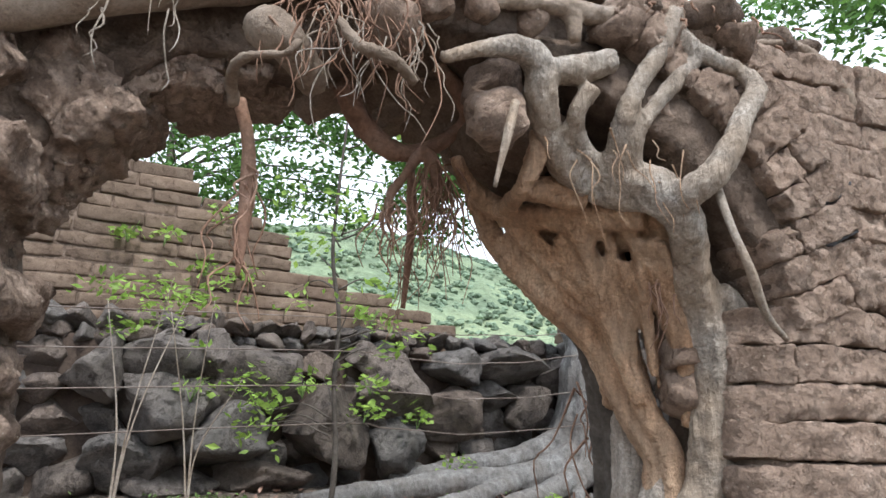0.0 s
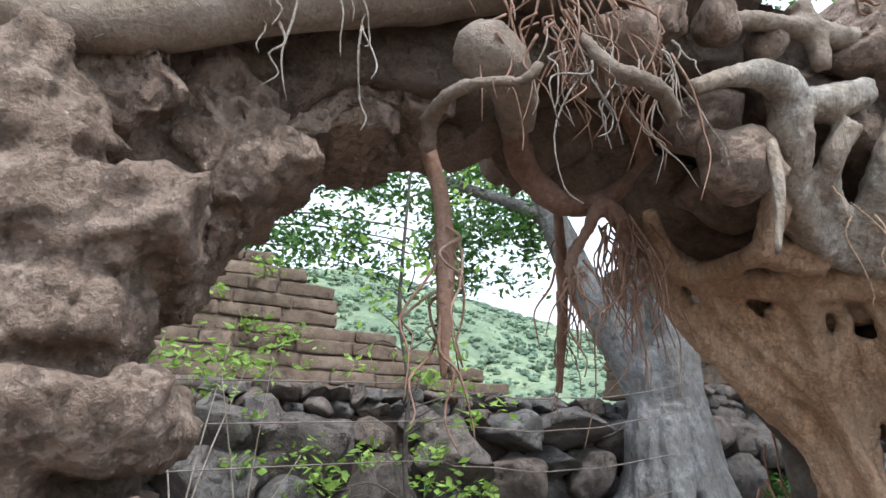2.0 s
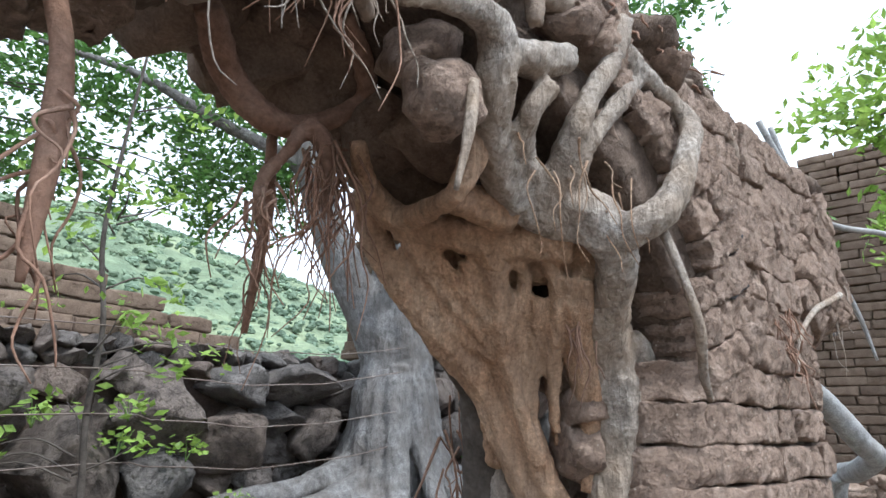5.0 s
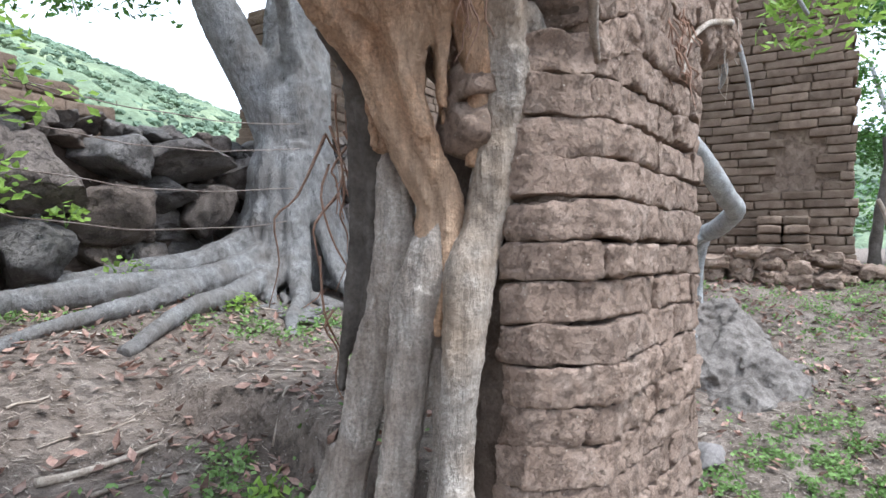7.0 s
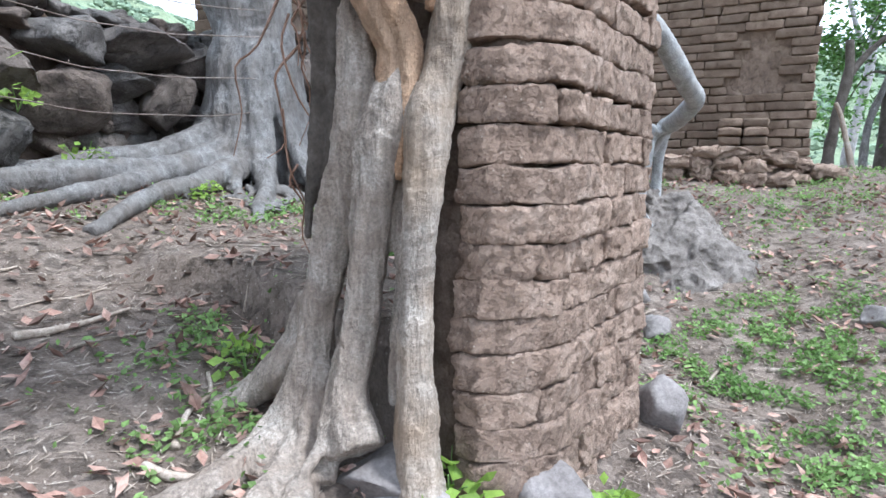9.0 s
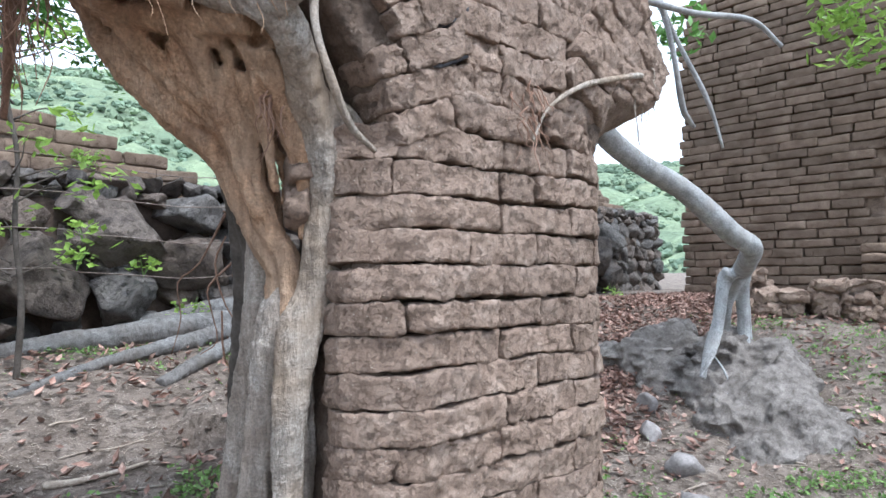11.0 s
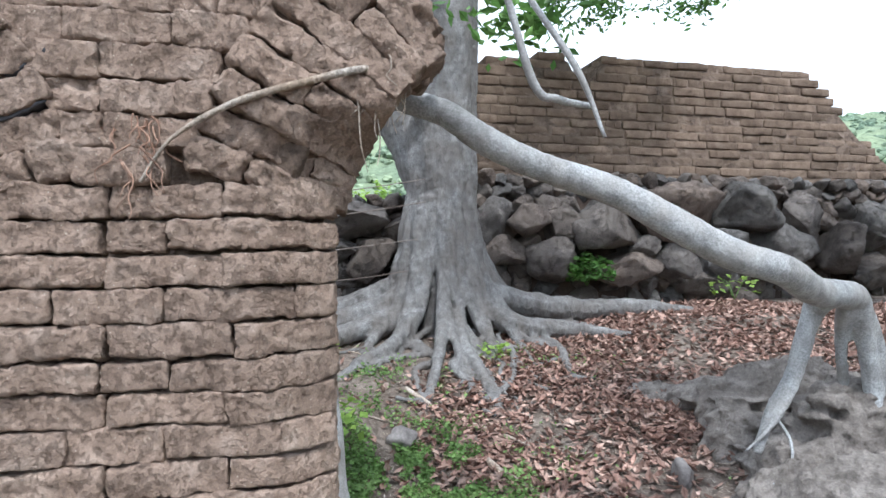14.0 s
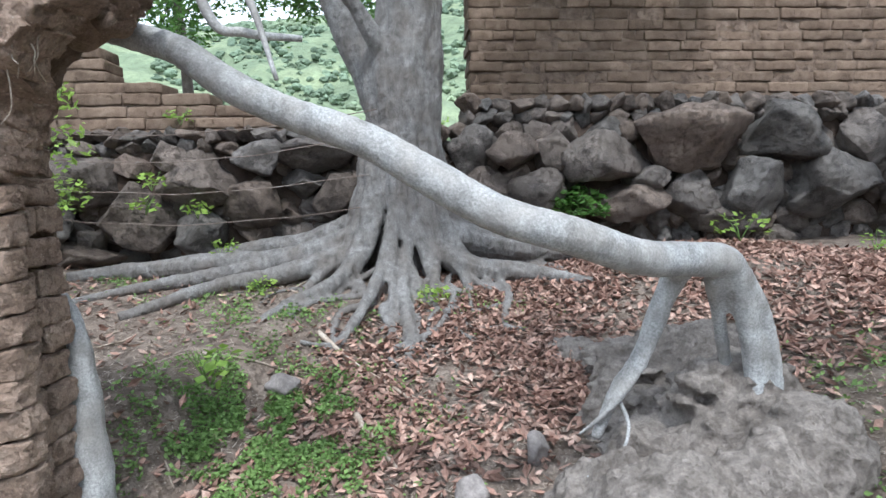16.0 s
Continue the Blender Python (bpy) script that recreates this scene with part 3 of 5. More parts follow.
    for k in range(34):
        u = -1.6 + k * 0.115
        rock(bm, ARCADE.m @ placed(u, rng.uniform(0.05, 0.35), (2.68 if u > -0.6 else 2.72) + rng.uniform(-0.05, 0.04) - 0.12 * step(1.7, 2.2, u), rng.uniform(0.08, 0.13), 0.14, rng.uniform(0.05, 0.09)), k + 50, 3, 0.35, 6)
    melt(part("earth_cap", bm, MORTAR, wall, "crumbly earth along the broken wall top"), 0.022, 1, 0.02, 0.07)


arcade()

# ---- the back wall: rubble below, adobe above ----
west_top = profile([(-7, 4.4), (-3.6, 3.75), (-3.0, 3.5), (-2.55, 3.42), (-2.45, 3.22), (-1.95, 3.12), (-1.65, 2.98), (-1.55, 2.66), (-0.84, 2.6), (-0.5, 2.46), (-0.16, 2.39), (0.13, 2.3), (0.5, 2.22)])
adobe_wall("wall_back_west", BACK, -7, 0.5, -0.05, 0.4, 2.02, west_top, "stepped broken adobe wall on a rubble footing", ADOBE_SHADED, 0.105, 0.44, 5)
east_top = profile([(1.86, 3.78), (2.15, 3.86), (2.8, 3.96), (3.02, 3.9), (3.1, 3.7), (3.22, 3.74), (3.3, 3.95), (4.28, 3.96), (4.34, 3.78), (4.44, 3.95), (5.5, 3.98), (6.35, 3.96), (6.7, 3.6), (7.17, 3.16), (7.85, 2.7), (8.3, 2.6)])
adobe_wall("wall_back_east", BACK, 1.87, 8.3, 0.3, 0.45, 2.36, east_top, "tall broken adobe wall on a rubble footing", ADOBE_SHADED, 0.105, 0.44, 6, core=0.01)

TOWER = Line(5.92, 6.66, -62)
adobe_wall("wall_tower", TOWER, 0, 2.95, 0, 0.9, 0.95, profile([(0, 4.2), (0.15, 4.9), (1.5, 5.0), (2.95, 5.2)]), "tall remnant of an adobe wall with a shallow niche", ADOBE_SHADED, 0.105, 0.4, 7, 300,
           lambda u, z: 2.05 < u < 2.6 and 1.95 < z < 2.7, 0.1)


def niche():
    block_ = thing("adobe_buttress", "low block of crumbling adobe bricks against the wall", "brick block")
    rng = random.Random(2)
    for k in range(6):
        for j in range(2):
            bm = bmesh.new()
            block(bm, (0.26 + rng.uniform(-0.02, 0.02), 0.3, 0.098), TOWER.m @ pose(2.1 + j * 0.27, -0.16 + rng.uniform(-0.02, 0.02), 1.12 + k * 0.105, 0, 0, rng.uniform(-4, 4)), rng.randrange(999), 0.03, 0.01, (3, 2, 1))
            part("brick", bm, ADOBE_SHADED, block_)


niche()


def rubble(name, line, u0, u1, v0, z0, top, label, big, seed):
    """A dry wall: given boulders (u, z, half width, half height, tilt), with smaller stones between."""
    rng = random.Random(seed)
    wall = thing(name, label, "stone wall", kind="structure")
    # core behind the stones, coloured near black to stand for shade in the gaps
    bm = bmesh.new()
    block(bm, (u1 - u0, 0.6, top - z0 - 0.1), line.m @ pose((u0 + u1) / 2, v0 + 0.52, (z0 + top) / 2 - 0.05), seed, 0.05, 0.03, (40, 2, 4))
    part("earth_core", bm, SHADED_EARTH, wall)
    shapes = []
    for k in range(26):
        bm = bmesh.new()
        rock(bm, Matrix.Identity(4), seed * 100 + k, 4 if k < 13 else 3, 0.17, 12)
        me = bpy.data.meshes.new("stone")
        bm.to_mesh(me)
        bm.free()
        me.materials.append(ROCK)
        me.polygons.foreach_set("use_smooth", [True] * len(me.polygons))
        shapes.append(me)
    for k, (u, z, w, h, tilt) in enumerate(big):
        ob = new("stone", shapes[k % 13])
        ob.parent = wall
        ob.matrix_basis = line.m @ placed(u, v0 + 0.12 + rng.uniform(-0.06, 0.03), z, w * 1.24, max(w, h) * 1.05, h * 1.24, rng.uniform(-12, 12), tilt, rng.uniform(-25, 25))
    z = z0
    while z < top:
        u = u0
        s = 0.24 if z < top - 0.35 else 0.14
        while u < u1:
            w = s * rng.uniform(0.7, 1.6)
            c = u + w / 2
            u += w
            if any(((c - b[0]) / b[2]) ** 2 + ((z + s / 2 - b[1]) / b[3]) ** 2 < 0.7 for b in big):
                continue
            ob = new("stone", shapes[rng.randrange(26)])
            ob.parent = wall
            ob.matrix_basis = line.m @ placed(c, v0 + 0.27 + rng.uniform(-0.06, 0.04), z + s / 2, w * 0.66, 0.17, s * rng.uniform(0.55, 0.75), rng.uniform(-20, 20), rng.uniform(-25, 25), rng.uniform(-30, 30))
        z += s * 0.85
    return wall


WEST_A = [(-2.27, 1.61, 0.34, 0.2, -5), (-1.63, 1.77, 0.32, 0.25, 0), (-1.94, 1.37, 0.32, 0.21, -20), (-1.19, 1.46, 0.28, 0.32, 0), (-2.37, 1.91, 0.24, 0.15, 0), (-2.02, 1.93, 0.15, 0.19, 0), (-2.54, 1.27, 0.2, 0.17, 0), (-2.32, 1.23, 0.11, 0.13, 0), (-2.22, 1.39, 0.1, 0.08, -10)]
WEST_B = [(-0.6, 1.71, 0.27, 0.23, 0), (-2.71, 1.75, 0.18, 0.2, 0), (-1.63, 1.12, 0.28, 0.1, 0), (-2.21, 1.1, 0.25, 0.09, 0), (-0.59, 1.32, 0.26, 0.18, 0), (-1.54, 1.25, 0.11, 0.1, 0), (-0.09, 1.94, 0.22, 0.16, 0), (-0.89, 1.99, 0.14, 0.14, 0)]
WEST_C = [(-0.15, 1.6, 0.24, 0.2, 0), (0.32, 1.72, 0.2, 0.13, 0), (0.44, 2.02, 0.3, 0.15, 0), (0.62, 1.66, 0.2, 0.2, 0), (0.95, 1.9, 0.18, 0.17, 0), (1.3, 1.75, 0.22, 0.2, 0), (1.1, 1.4, 0.22, 0.17, 0)]
EAST_A = [(3.06, 1.88, 0.35, 0.23, 0), (3.89, 2.04, 0.47, 0.25, 5), (4.5, 1.62, 0.32, 0.25, 0), (5.27, 1.66, 0.4, 0.27, 0), (3.26, 1.49, 0.31, 0.18, 0), (3.88, 1.55, 0.29, 0.21, 0), (2.2, 1.97, 0.23, 0.16, 0), (2.59, 2.01, 0.18, 0.18, 0)]
EAST_B = [(2.46, 1.63, 0.23, 0.2, 0), (4.78, 2.08, 0.34, 0.26, 0), (3.47, 1.69, 0.18, 0.15, 0), (4.21, 1.31, 0.27, 0.13, 0), (5.59, 2.02, 0.21, 0.24, 0), (1.99, 1.66, 0.21, 0.15, 0), (1.84, 1.97, 0.18, 0.2, 0), (6.1, 1.7, 0.3, 0.25, 0), (6.7, 1.9, 0.3, 0.22, 0), (6.5, 1.4, 0.3, 0.2, 0)]
rubble("wall_rubble_west", BACK, -7, 1.75, -0.45, 0.95, 2.14, "dry-laid wall of dark basalt boulders", WEST_A + WEST_B + WEST_C, 11)
rubble("wall_rubble_east", BACK, 1.75, 8.6, -0.4, 1.0, 2.38, "dry-laid wall of dark basalt boulders", EAST_A + EAST_B, 12)


# ---- the fig tree ----
def fig_tree():
    tree = thing("fig_tree", "smooth grey fig tree with spreading buttress roots", "tree")
    bm = bmesh.new()
    x, y = 1.4, 5.62
    tube(bm, [(x, y, 0.8, 0.42), (x, y, 1.2, 0.36), (x, y, 1.6, 0.3), (x, y + 0.02, 2.1, 0.3), (x, y + 0.05, 2.6, 0.33), (x + 0.05, y + 0.08, 3.1, 0.27), (x + 0.1, y + 0.1, 4.2, 0.24), (x + 0.1, y + 0.2, 6.5, 0.14)], 8, 30, 0.05, 3, 0.05, 8)
    tube(bm, [(x - 0.1, y + 0.03, 2.2, 0.2), (x - 0.28, y + 0.04, 2.62, 0.19), (x - 0.52, y + 0.06, 3.05, 0.17), (x - 0.75, y + 0.1, 3.6, 0.15), (x - 0.95, y + 0.15, 4.3, 0.13), (x - 1.1, y + 0.2, 5.6, 0.09)], 8, 16, 0.05, 3)
    tube(bm, [(x - 0.7, y + 0.1, 3.5, 0.08), (x - 1.0, y + 0.13, 3.95, 0.065), (x - 1.7, y + 0.18, 4.25, 0.055), (x - 2.4, y + 0.28, 4.6, 0.04), (x - 3.2, y + 0.4, 4.8, 0.02)], 8, 12, 0.06, 3)
    tube(bm, [(x - 0.05, y - 0.2, 2.75, 0.09), (x - 0.2, y - 0.4, 3.1, 0.06), (x - 0.35, y - 0.8, 3.5, 0.05), (x - 0.3, y - 1.6, 4.1, 0.04)], 6, 10)
    rng = random.Random(5)
    spokes = 40
    for k in range(spokes):
        a = 2 * math.pi * k / spokes + rng.uniform(-0.09, 0.09)
        reach = rng.uniform(0.5, 1.4)
        wig = rng.uniform(-0.7, 0.7)
        pts = []
        for s, rr, up in ((0.25, 0.06, 1.25), (0.3, 0.075, 0.9), (0.38, 0.075, 0.55), (0.52, 0.062, 0.25), (0.74, 0.048, 0.07), (1.0, 0.03, -0.03)):
            d = s if s < 0.4 else 0.4 + (s - 0.4) * reach / 0.75
            b = a + wig * (s - 0.2)
            px, py = x + d * math.cos(b), y + d * math.sin(b)
            pts.append((px, py, ground_z(px, py) + up * rng.uniform(0.85, 1.1), rr * rng.uniform(0.55, 1.05)))
        tube(bm, pts, 6, 10, 0.1)
    # long surface roots
    for pts in (((1.15, 5.4, 0.3, 0.12), (0.7, 5.05, 0.12, 0.11), (0.1, 4.75, 0.09, 0.1), (-0.45, 4.5, 0.06, 0.08), (-0.9, 4.2, 0.02, 0.05)),
                ((1.1, 5.5, 0.4, 0.11), (0.6, 5.35, 0.2, 0.1), (0.1, 5.2, 0.12, 0.08), (-0.4, 5.0, 0.05, 0.05)),
                ((1.2, 5.3, 0.2, 0.09), (0.8, 4.8, 0.08, 0.08), (0.4, 4.4, 0.04, 0.06), (0.05, 3.9, 0.0, 0.04)),
                ((0.6, 5.0, 0.08, 0.07), (0.2, 4.5, 0.04, 0.06), (-0.3, 4.1, 0.02, 0.04), (-0.6, 3.6, -0.01, 0.03)),
                ((1.7, 5.5, 0.35, 0.13), (2.15, 5.75, 0.22, 0.12), (2.6, 6.0, 0.13, 0.1), (3.1, 6.1, 0.07, 0.08), (3.6, 6.3, 0.0, 0.05)),
                ((1.75, 5.4, 0.25, 0.11), (2.1, 5.4, 0.12, 0.1), (2.5, 5.55, 0.06, 0.07), (3.0, 5.5, 0.0, 0.04)),
                ((1.6, 5.2, 0.2, 0.07), (1.75, 4.9, 0.06, 0.06), (1.95, 4.6, 0.02, 0.05), (2.1, 4.3, -0.01, 0.03)),
                ((1.3, 5.1, 0.2, 0.07), (1.2, 4.8, 0.06, 0.06), (1.05, 4.5, 0.02, 0.05), (0.95, 4.2, -0.01, 0.03))):
        tube(bm, [(px, py, ground_z(px, py) + h, r) for px, py, h, r in pts], 7, 10, 0.12)
    for k in range(60):
        a = rng.uniform(0, 6.28)
        d = rng.uniform(0.4, 0.75)
        r = rng.uniform(0.016, 0.05)
        rows = []
        for j in range(6):
            px, py = x + d * math.cos(a), y + d * math.sin(a)
            rows.append((px, py, ground_z(px, py) + 0.16 * max(0, 0.8 - d) + r * 0.4, r * (1 - 0.13 * j)))
            d += rng.uniform(0.1, 0.24)
            a += rng.gauss(0, 0.13)
        tube(bm, rows, 4, 8, 0.15, 9)
    melt(part("trunk", bm, BARK, tree, "smooth grey bark with rings and scars"), 0.015, 0, 0.008, 0.04)
    rng = random.Random(21)
    sprays = []
    for _ in range(34):
        sprays.append((rng.uniform(-1.2, 3.4), rng.uniform(4.6, 7.6), rng.uniform(4.3, 6.3), 0.45))
    for _ in range(14):
        sprays.append((rng.uniform(-0.7, 0.5), rng.uniform(5.9, 6.9), rng.uniform(3.6, 4.5), 0.28))
    for _ in range(18):
        sprays.append((rng.uniform(2.3, 4.4), rng.uniform(6.0, 7.5), rng.uniform(4.2, 5.0), 0.35))
    for _ in range(12):
        sprays.append((rng.uniform(2.3, 3.8), rng.uniform(3.6, 4.8), rng.uniform(4.4, 5.4), 0.34))
    scatter("crown", LEAF, cloud_points(rng, sprays, 70), rng, 0.09, tree, 0.7, label="glossy green leaves in loose sprays")
    for k in range(16):
        bm = bmesh.new()
        a = rng.uniform(0, 6.28)
        r = rng.uniform(1, 2.2)
        tube(bm, [(x, y, 4.2 + 0.1 * k, 0.05), (x + 0.4 * r * math.cos(a), y + 0.4 * r * math.sin(a), 4.8, 0.035), (x + r * math.cos(a), y + r * math.sin(a), 4.6 + rng.uniform(-0.3, 0.6), 0.015)], 5, 6)
        part("branch", bm, BARK, tree)


fig_tree()


def leaning_root():
    root = thing("leaning_fig_root", "thick pale grey root slanting from the pier to the clay mound", "tree root")
    bm = bmesh.new()
    tube(bm, [(1.8, 2.6, 2.3, 0.05), (2.08, 2.65, 2.21, 0.05), (2.17, 2.66, 2.16, 0.053), (2.28, 2.69, 2.08, 0.058), (2.48, 2.73, 1.98, 0.056), (2.75, 2.78, 1.88, 0.058), (2.96, 2.82, 1.76, 0.06), (3.17, 2.87, 1.64, 0.06), (3.38, 2.95, 1.57, 0.06), (3.56, 3.18, 1.48, 0.062), (3.72, 3.37, 1.45, 0.064), (3.84, 3.51, 1.42, 0.062), (3.9, 3.58, 1.26, 0.046), (3.95, 3.63, 1.03, 0.042), (3.97, 3.65, 0.82, 0.048)], 6, 16, 0.05, 3)
    tube(bm, [(3.88, 3.56, 1.38, 0.05), (3.97, 3.62, 1.24, 0.03), (4.02, 3.66, 1.05, 0.026), (4.05, 3.68, 0.8, 0.03)], 6, 10)
    tube(bm, [(3.68, 3.44, 1.42, 0.06), (3.66, 3.48, 1.37, 0.052), (3.6, 3.46, 1.22, 0.036), (3.54, 3.45, 1.04, 0.034), (3.46, 3.43, 0.9, 0.032), (3.39, 3.41, 0.72, 0.024)], 6, 12)
    tube(bm, [(3.64, 3.46, 1.25, 0.022), (3.55, 3.42, 1.02, 0.022), (3.44, 3.38, 0.85, 0.016), (3.33, 3.36, 0.74, 0.01)], 6, 8)
    tube(bm, [(3.8, 3.5, 1.38, 0.04), (3.82, 3.62, 1.2, 0.028), (3.86, 3.7, 0.95, 0.026)], 6, 10)
    melt(part("limb", bm, GREYROOT, root), 0.013, 3, 0.003, 0.03)
    bm = bmesh.new()
    tube(bm, [(3.48, 3.42, 0.88, 0.009), (3.52, 3.38, 0.8, 0.008), (3.5, 3.3, 0.72, 0.006), (3.4, 3.2, 0.66, 0.004)], 6, 6)
    part("rootlet", bm, GREYROOT, root)


leaning_root()


# ---- the strangler fig on the arch ----
def strangler():
    root = thing("strangler_fig_roots", "tan and grey fig roots gripping the arch and pier", "tree root")
    rng = random.Random(8)
    W = ARCADE.p

    def shape(name, mat, voxel, label, fill, flute=0.05, lobes=5, soft=1):
        bm = bmesh.new()

        def t(*rows):
            tube(bm, [(*W(u, v, z), r) for u, v, z, r in rows], 6, 28, 0.12, 7, flute, lobes)
        fill(t)
        ob = part(name, bm, mat, root, label)
        return melt(ob, voxel, soft, 0.006, 0.03)

    def legs(t):
        t((0.83, 0.52, 1.66, 0.034), (0.83, 0.5, 1.51, 0.048), (0.83, 0.5, 1.36, 0.058), (0.83, 0.51, 1.26, 0.055), (0.83, 0.54, 1.07, 0.053), (0.82, 0.59, 0.91, 0.05), (0.8, 0.63, 0.75, 0.051), (0.78, 0.64, 0.59, 0.057), (0.74, 0.67, 0.45, 0.063), (0.64, 0.69, 0.37, 0.061), (0.46, 0.64, 0.36, 0.049), (0.33, 0.64, 0.36, 0.038), (0.22, 0.64, 0.37, 0.026))
        t((0.86, 0.355, 1.52, 0.018), (0.85, 0.365, 1.42, 0.035), (0.84, 0.38, 1.34, 0.055), (0.83, 0.4, 1.25, 0.066), (0.83, 0.43, 1.15, 0.068), (0.82, 0.45, 1.01, 0.062), (0.81, 0.45, 0.86, 0.05), (0.8, 0.47, 0.71, 0.05), (0.77, 0.49, 0.56, 0.06), (0.74, 0.46, 0.45, 0.08), (0.72, 0.42, 0.39, 0.078))
        t((0.81, 0.68, 0.78, 0.032), (0.79, 0.72, 0.65, 0.042), (0.76, 0.82, 0.51, 0.05), (0.72, 0.93, 0.43, 0.041), (0.62, 0.92, 0.43, 0.02))
        t((0.78, 0.61, 0.6, 0.043), (0.74, 0.61, 0.45, 0.056), (0.66, 0.56, 0.33, 0.053), (0.53, 0.45, 0.3, 0.048), (0.45, 0.38, 0.29, 0.045))
        t((0.73, 0.64, 0.41, 0.041), (0.59, 0.58, 0.34, 0.043), (0.47, 0.52, 0.33, 0.037), (0.35, 0.48, 0.32, 0.032))
        t((0.89, 0.35, 1.3, 0.04), (0.89, 0.36, 0.9, 0.045), (0.87, 0.37, 0.5, 0.05))
        t((0.8, 0.65, 0.72, 0.028), (0.77, 0.72, 0.58, 0.048), (0.75, 0.84, 0.48, 0.054), (0.69, 0.9, 0.42, 0.043), (0.61, 0.91, 0.43, 0.019))
        t((0.75, 0.58, 0.48, 0.034), (0.72, 0.52, 0.38, 0.036), (0.66, 0.48, 0.31, 0.032))
        # fine ribs running down the legs
        for du, dv, r in ((-0.055, 0.01, 0.012), (-0.05, 0.17, 0.013)):
            t((0.83 + du, 0.4 + dv * 0.6, 1.26, r), (0.82 + du, 0.43 + dv, 1.0, r * 1.1), (0.8 + du, 0.46 + dv, 0.72, r * 1.2), (0.74 + du, 0.47 + dv * 1.3, 0.46, r * 1.6), (0.62 + du, 0.47 + dv * 1.6, 0.34, r * 1.4))

    def grey(t):
        # the stout limb with its knee
        t((0.575, 0.14, 2.195, 0.055), (0.653, 0.084, 2.139, 0.06), (0.732, 0.076, 2.079, 0.053), (0.795, 0.134, 2.005, 0.05), (0.836, 0.185, 1.938, 0.055), (0.9, 0.212, 1.867, 0.068), (0.935, 0.215, 1.781, 0.074), (0.925, 0.22, 1.678, 0.064), (0.915, 0.234, 1.578, 0.058), (0.915, 0.25, 1.48, 0.053), (0.895, 0.265, 1.383, 0.057), (0.86, 0.275, 1.29, 0.062), (0.83, 0.27, 1.17, 0.054), (0.82, 0.28, 1.01, 0.048), (0.82, 0.29, 0.85, 0.045), (0.81, 0.285, 0.71, 0.047), (0.8, 0.275, 0.57, 0.052), (0.79, 0.26, 0.42, 0.06), (0.77, 0.23, 0.27, 0.068), (0.74, 0.2, 0.1, 0.08))
        t((0.905, 0.165, 1.91, 0.036), (0.965, 0.165, 1.862, 0.036), (0.96, 0.186, 1.766, 0.035), (0.94, 0.19, 1.684, 0.024))
        # the loop that hugs the wall face
        t((0.71, 0.03, 2.61, 0.03), (0.76, 0.0, 2.54, 0.028), (0.88, -0.02, 2.5, 0.026), (0.9, -0.05, 2.44, 0.026), (0.84, -0.07, 2.36, 0.027), (0.8, -0.075, 2.3, 0.028), (0.768, -0.07, 2.228, 0.031), (0.725, -0.045, 2.155, 0.035), (0.692, 0.0, 2.119, 0.041), (0.685, 0.061, 2.106, 0.048))
        # forked limbs coming down from the crown
        t((0.02, 0.03, 2.36, 0.016), (0.12, 0.03, 2.41, 0.022), (0.22, 0.03, 2.44, 0.03), (0.29, 0.05, 2.42, 0.04), (0.31, 0.08, 2.34, 0.04), (0.36, 0.13, 2.27, 0.036), (0.43, 0.17, 2.22, 0.044), (0.51, 0.19, 2.18, 0.052))
        t((0.5, 0.03, 2.47, 0.034), (0.4, 0.04, 2.43, 0.038), (0.31, 0.06, 2.41, 0.036))
        t((0.43, 0.03, 2.38, 0.026), (0.4, 0.06, 2.31, 0.022), (0.43, 0.11, 2.27, 0.028), (0.49, 0.14, 2.23, 0.036), (0.55, 0.15, 2.2, 0.044))
        t((0.69, 0.0, 2.65, 0.027), (0.63, 0.0, 2.52, 0.027), (0.56, 0.02, 2.4, 0.028), (0.54, 0.05, 2.31, 0.034), (0.55, 0.1, 2.24, 0.042), (0.575, 0.13, 2.2, 0.05))
        t((0.75, 0.01, 2.52, 0.022), (0.65, 0.02, 2.4, 0.022), (0.58, 0.05, 2.3, 0.026), (0.58, 0.1, 2.22, 0.036))
        t((0.51, 0.2, 2.19, 0.048), (0.6, 0.15, 2.165, 0.06), (0.66, 0.08, 2.14, 0.055))

    def tan(t):
        # outer edge, from the crown down into the foot
        t((0.3, 0.5, 2.24, 0.03), (0.348, 0.532, 2.19, 0.038), (0.378, 0.531, 2.121, 0.039), (0.44, 0.501, 2.011, 0.037), (0.529, 0.487, 1.926, 0.04), (0.64, 0.482, 1.847, 0.044), (0.714, 0.451, 1.749, 0.045), (0.75, 0.425, 1.634, 0.04), (0.794, 0.396, 1.522, 0.04), (0.835, 0.38, 1.444, 0.04), (0.825, 0.385, 1.32, 0.036), (0.8, 0.41, 1.15, 0.026), (0.79, 0.43, 0.98, 0.01))
        t((0.405, 0.441, 2.119, 0.027), (0.479, 0.442, 2.05, 0.03), (0.551, 0.422, 1.978, 0.032), (0.631, 0.407, 1.918, 0.032), (0.708, 0.415, 1.833, 0.034), (0.742, 0.405, 1.733, 0.031))
        # the warm middle strand
        t((0.537, 0.288, 2.132, 0.04), (0.589, 0.33, 2.039, 0.034), (0.65, 0.36, 1.945, 0.044), (0.725, 0.39, 1.834, 0.052), (0.755, 0.385, 1.712, 0.042), (0.79, 0.365, 1.592, 0.038), (0.843, 0.345, 1.491, 0.036), (0.855, 0.335, 1.402, 0.034), (0.84, 0.34, 1.28, 0.026), (0.82, 0.35, 1.12, 0.01))
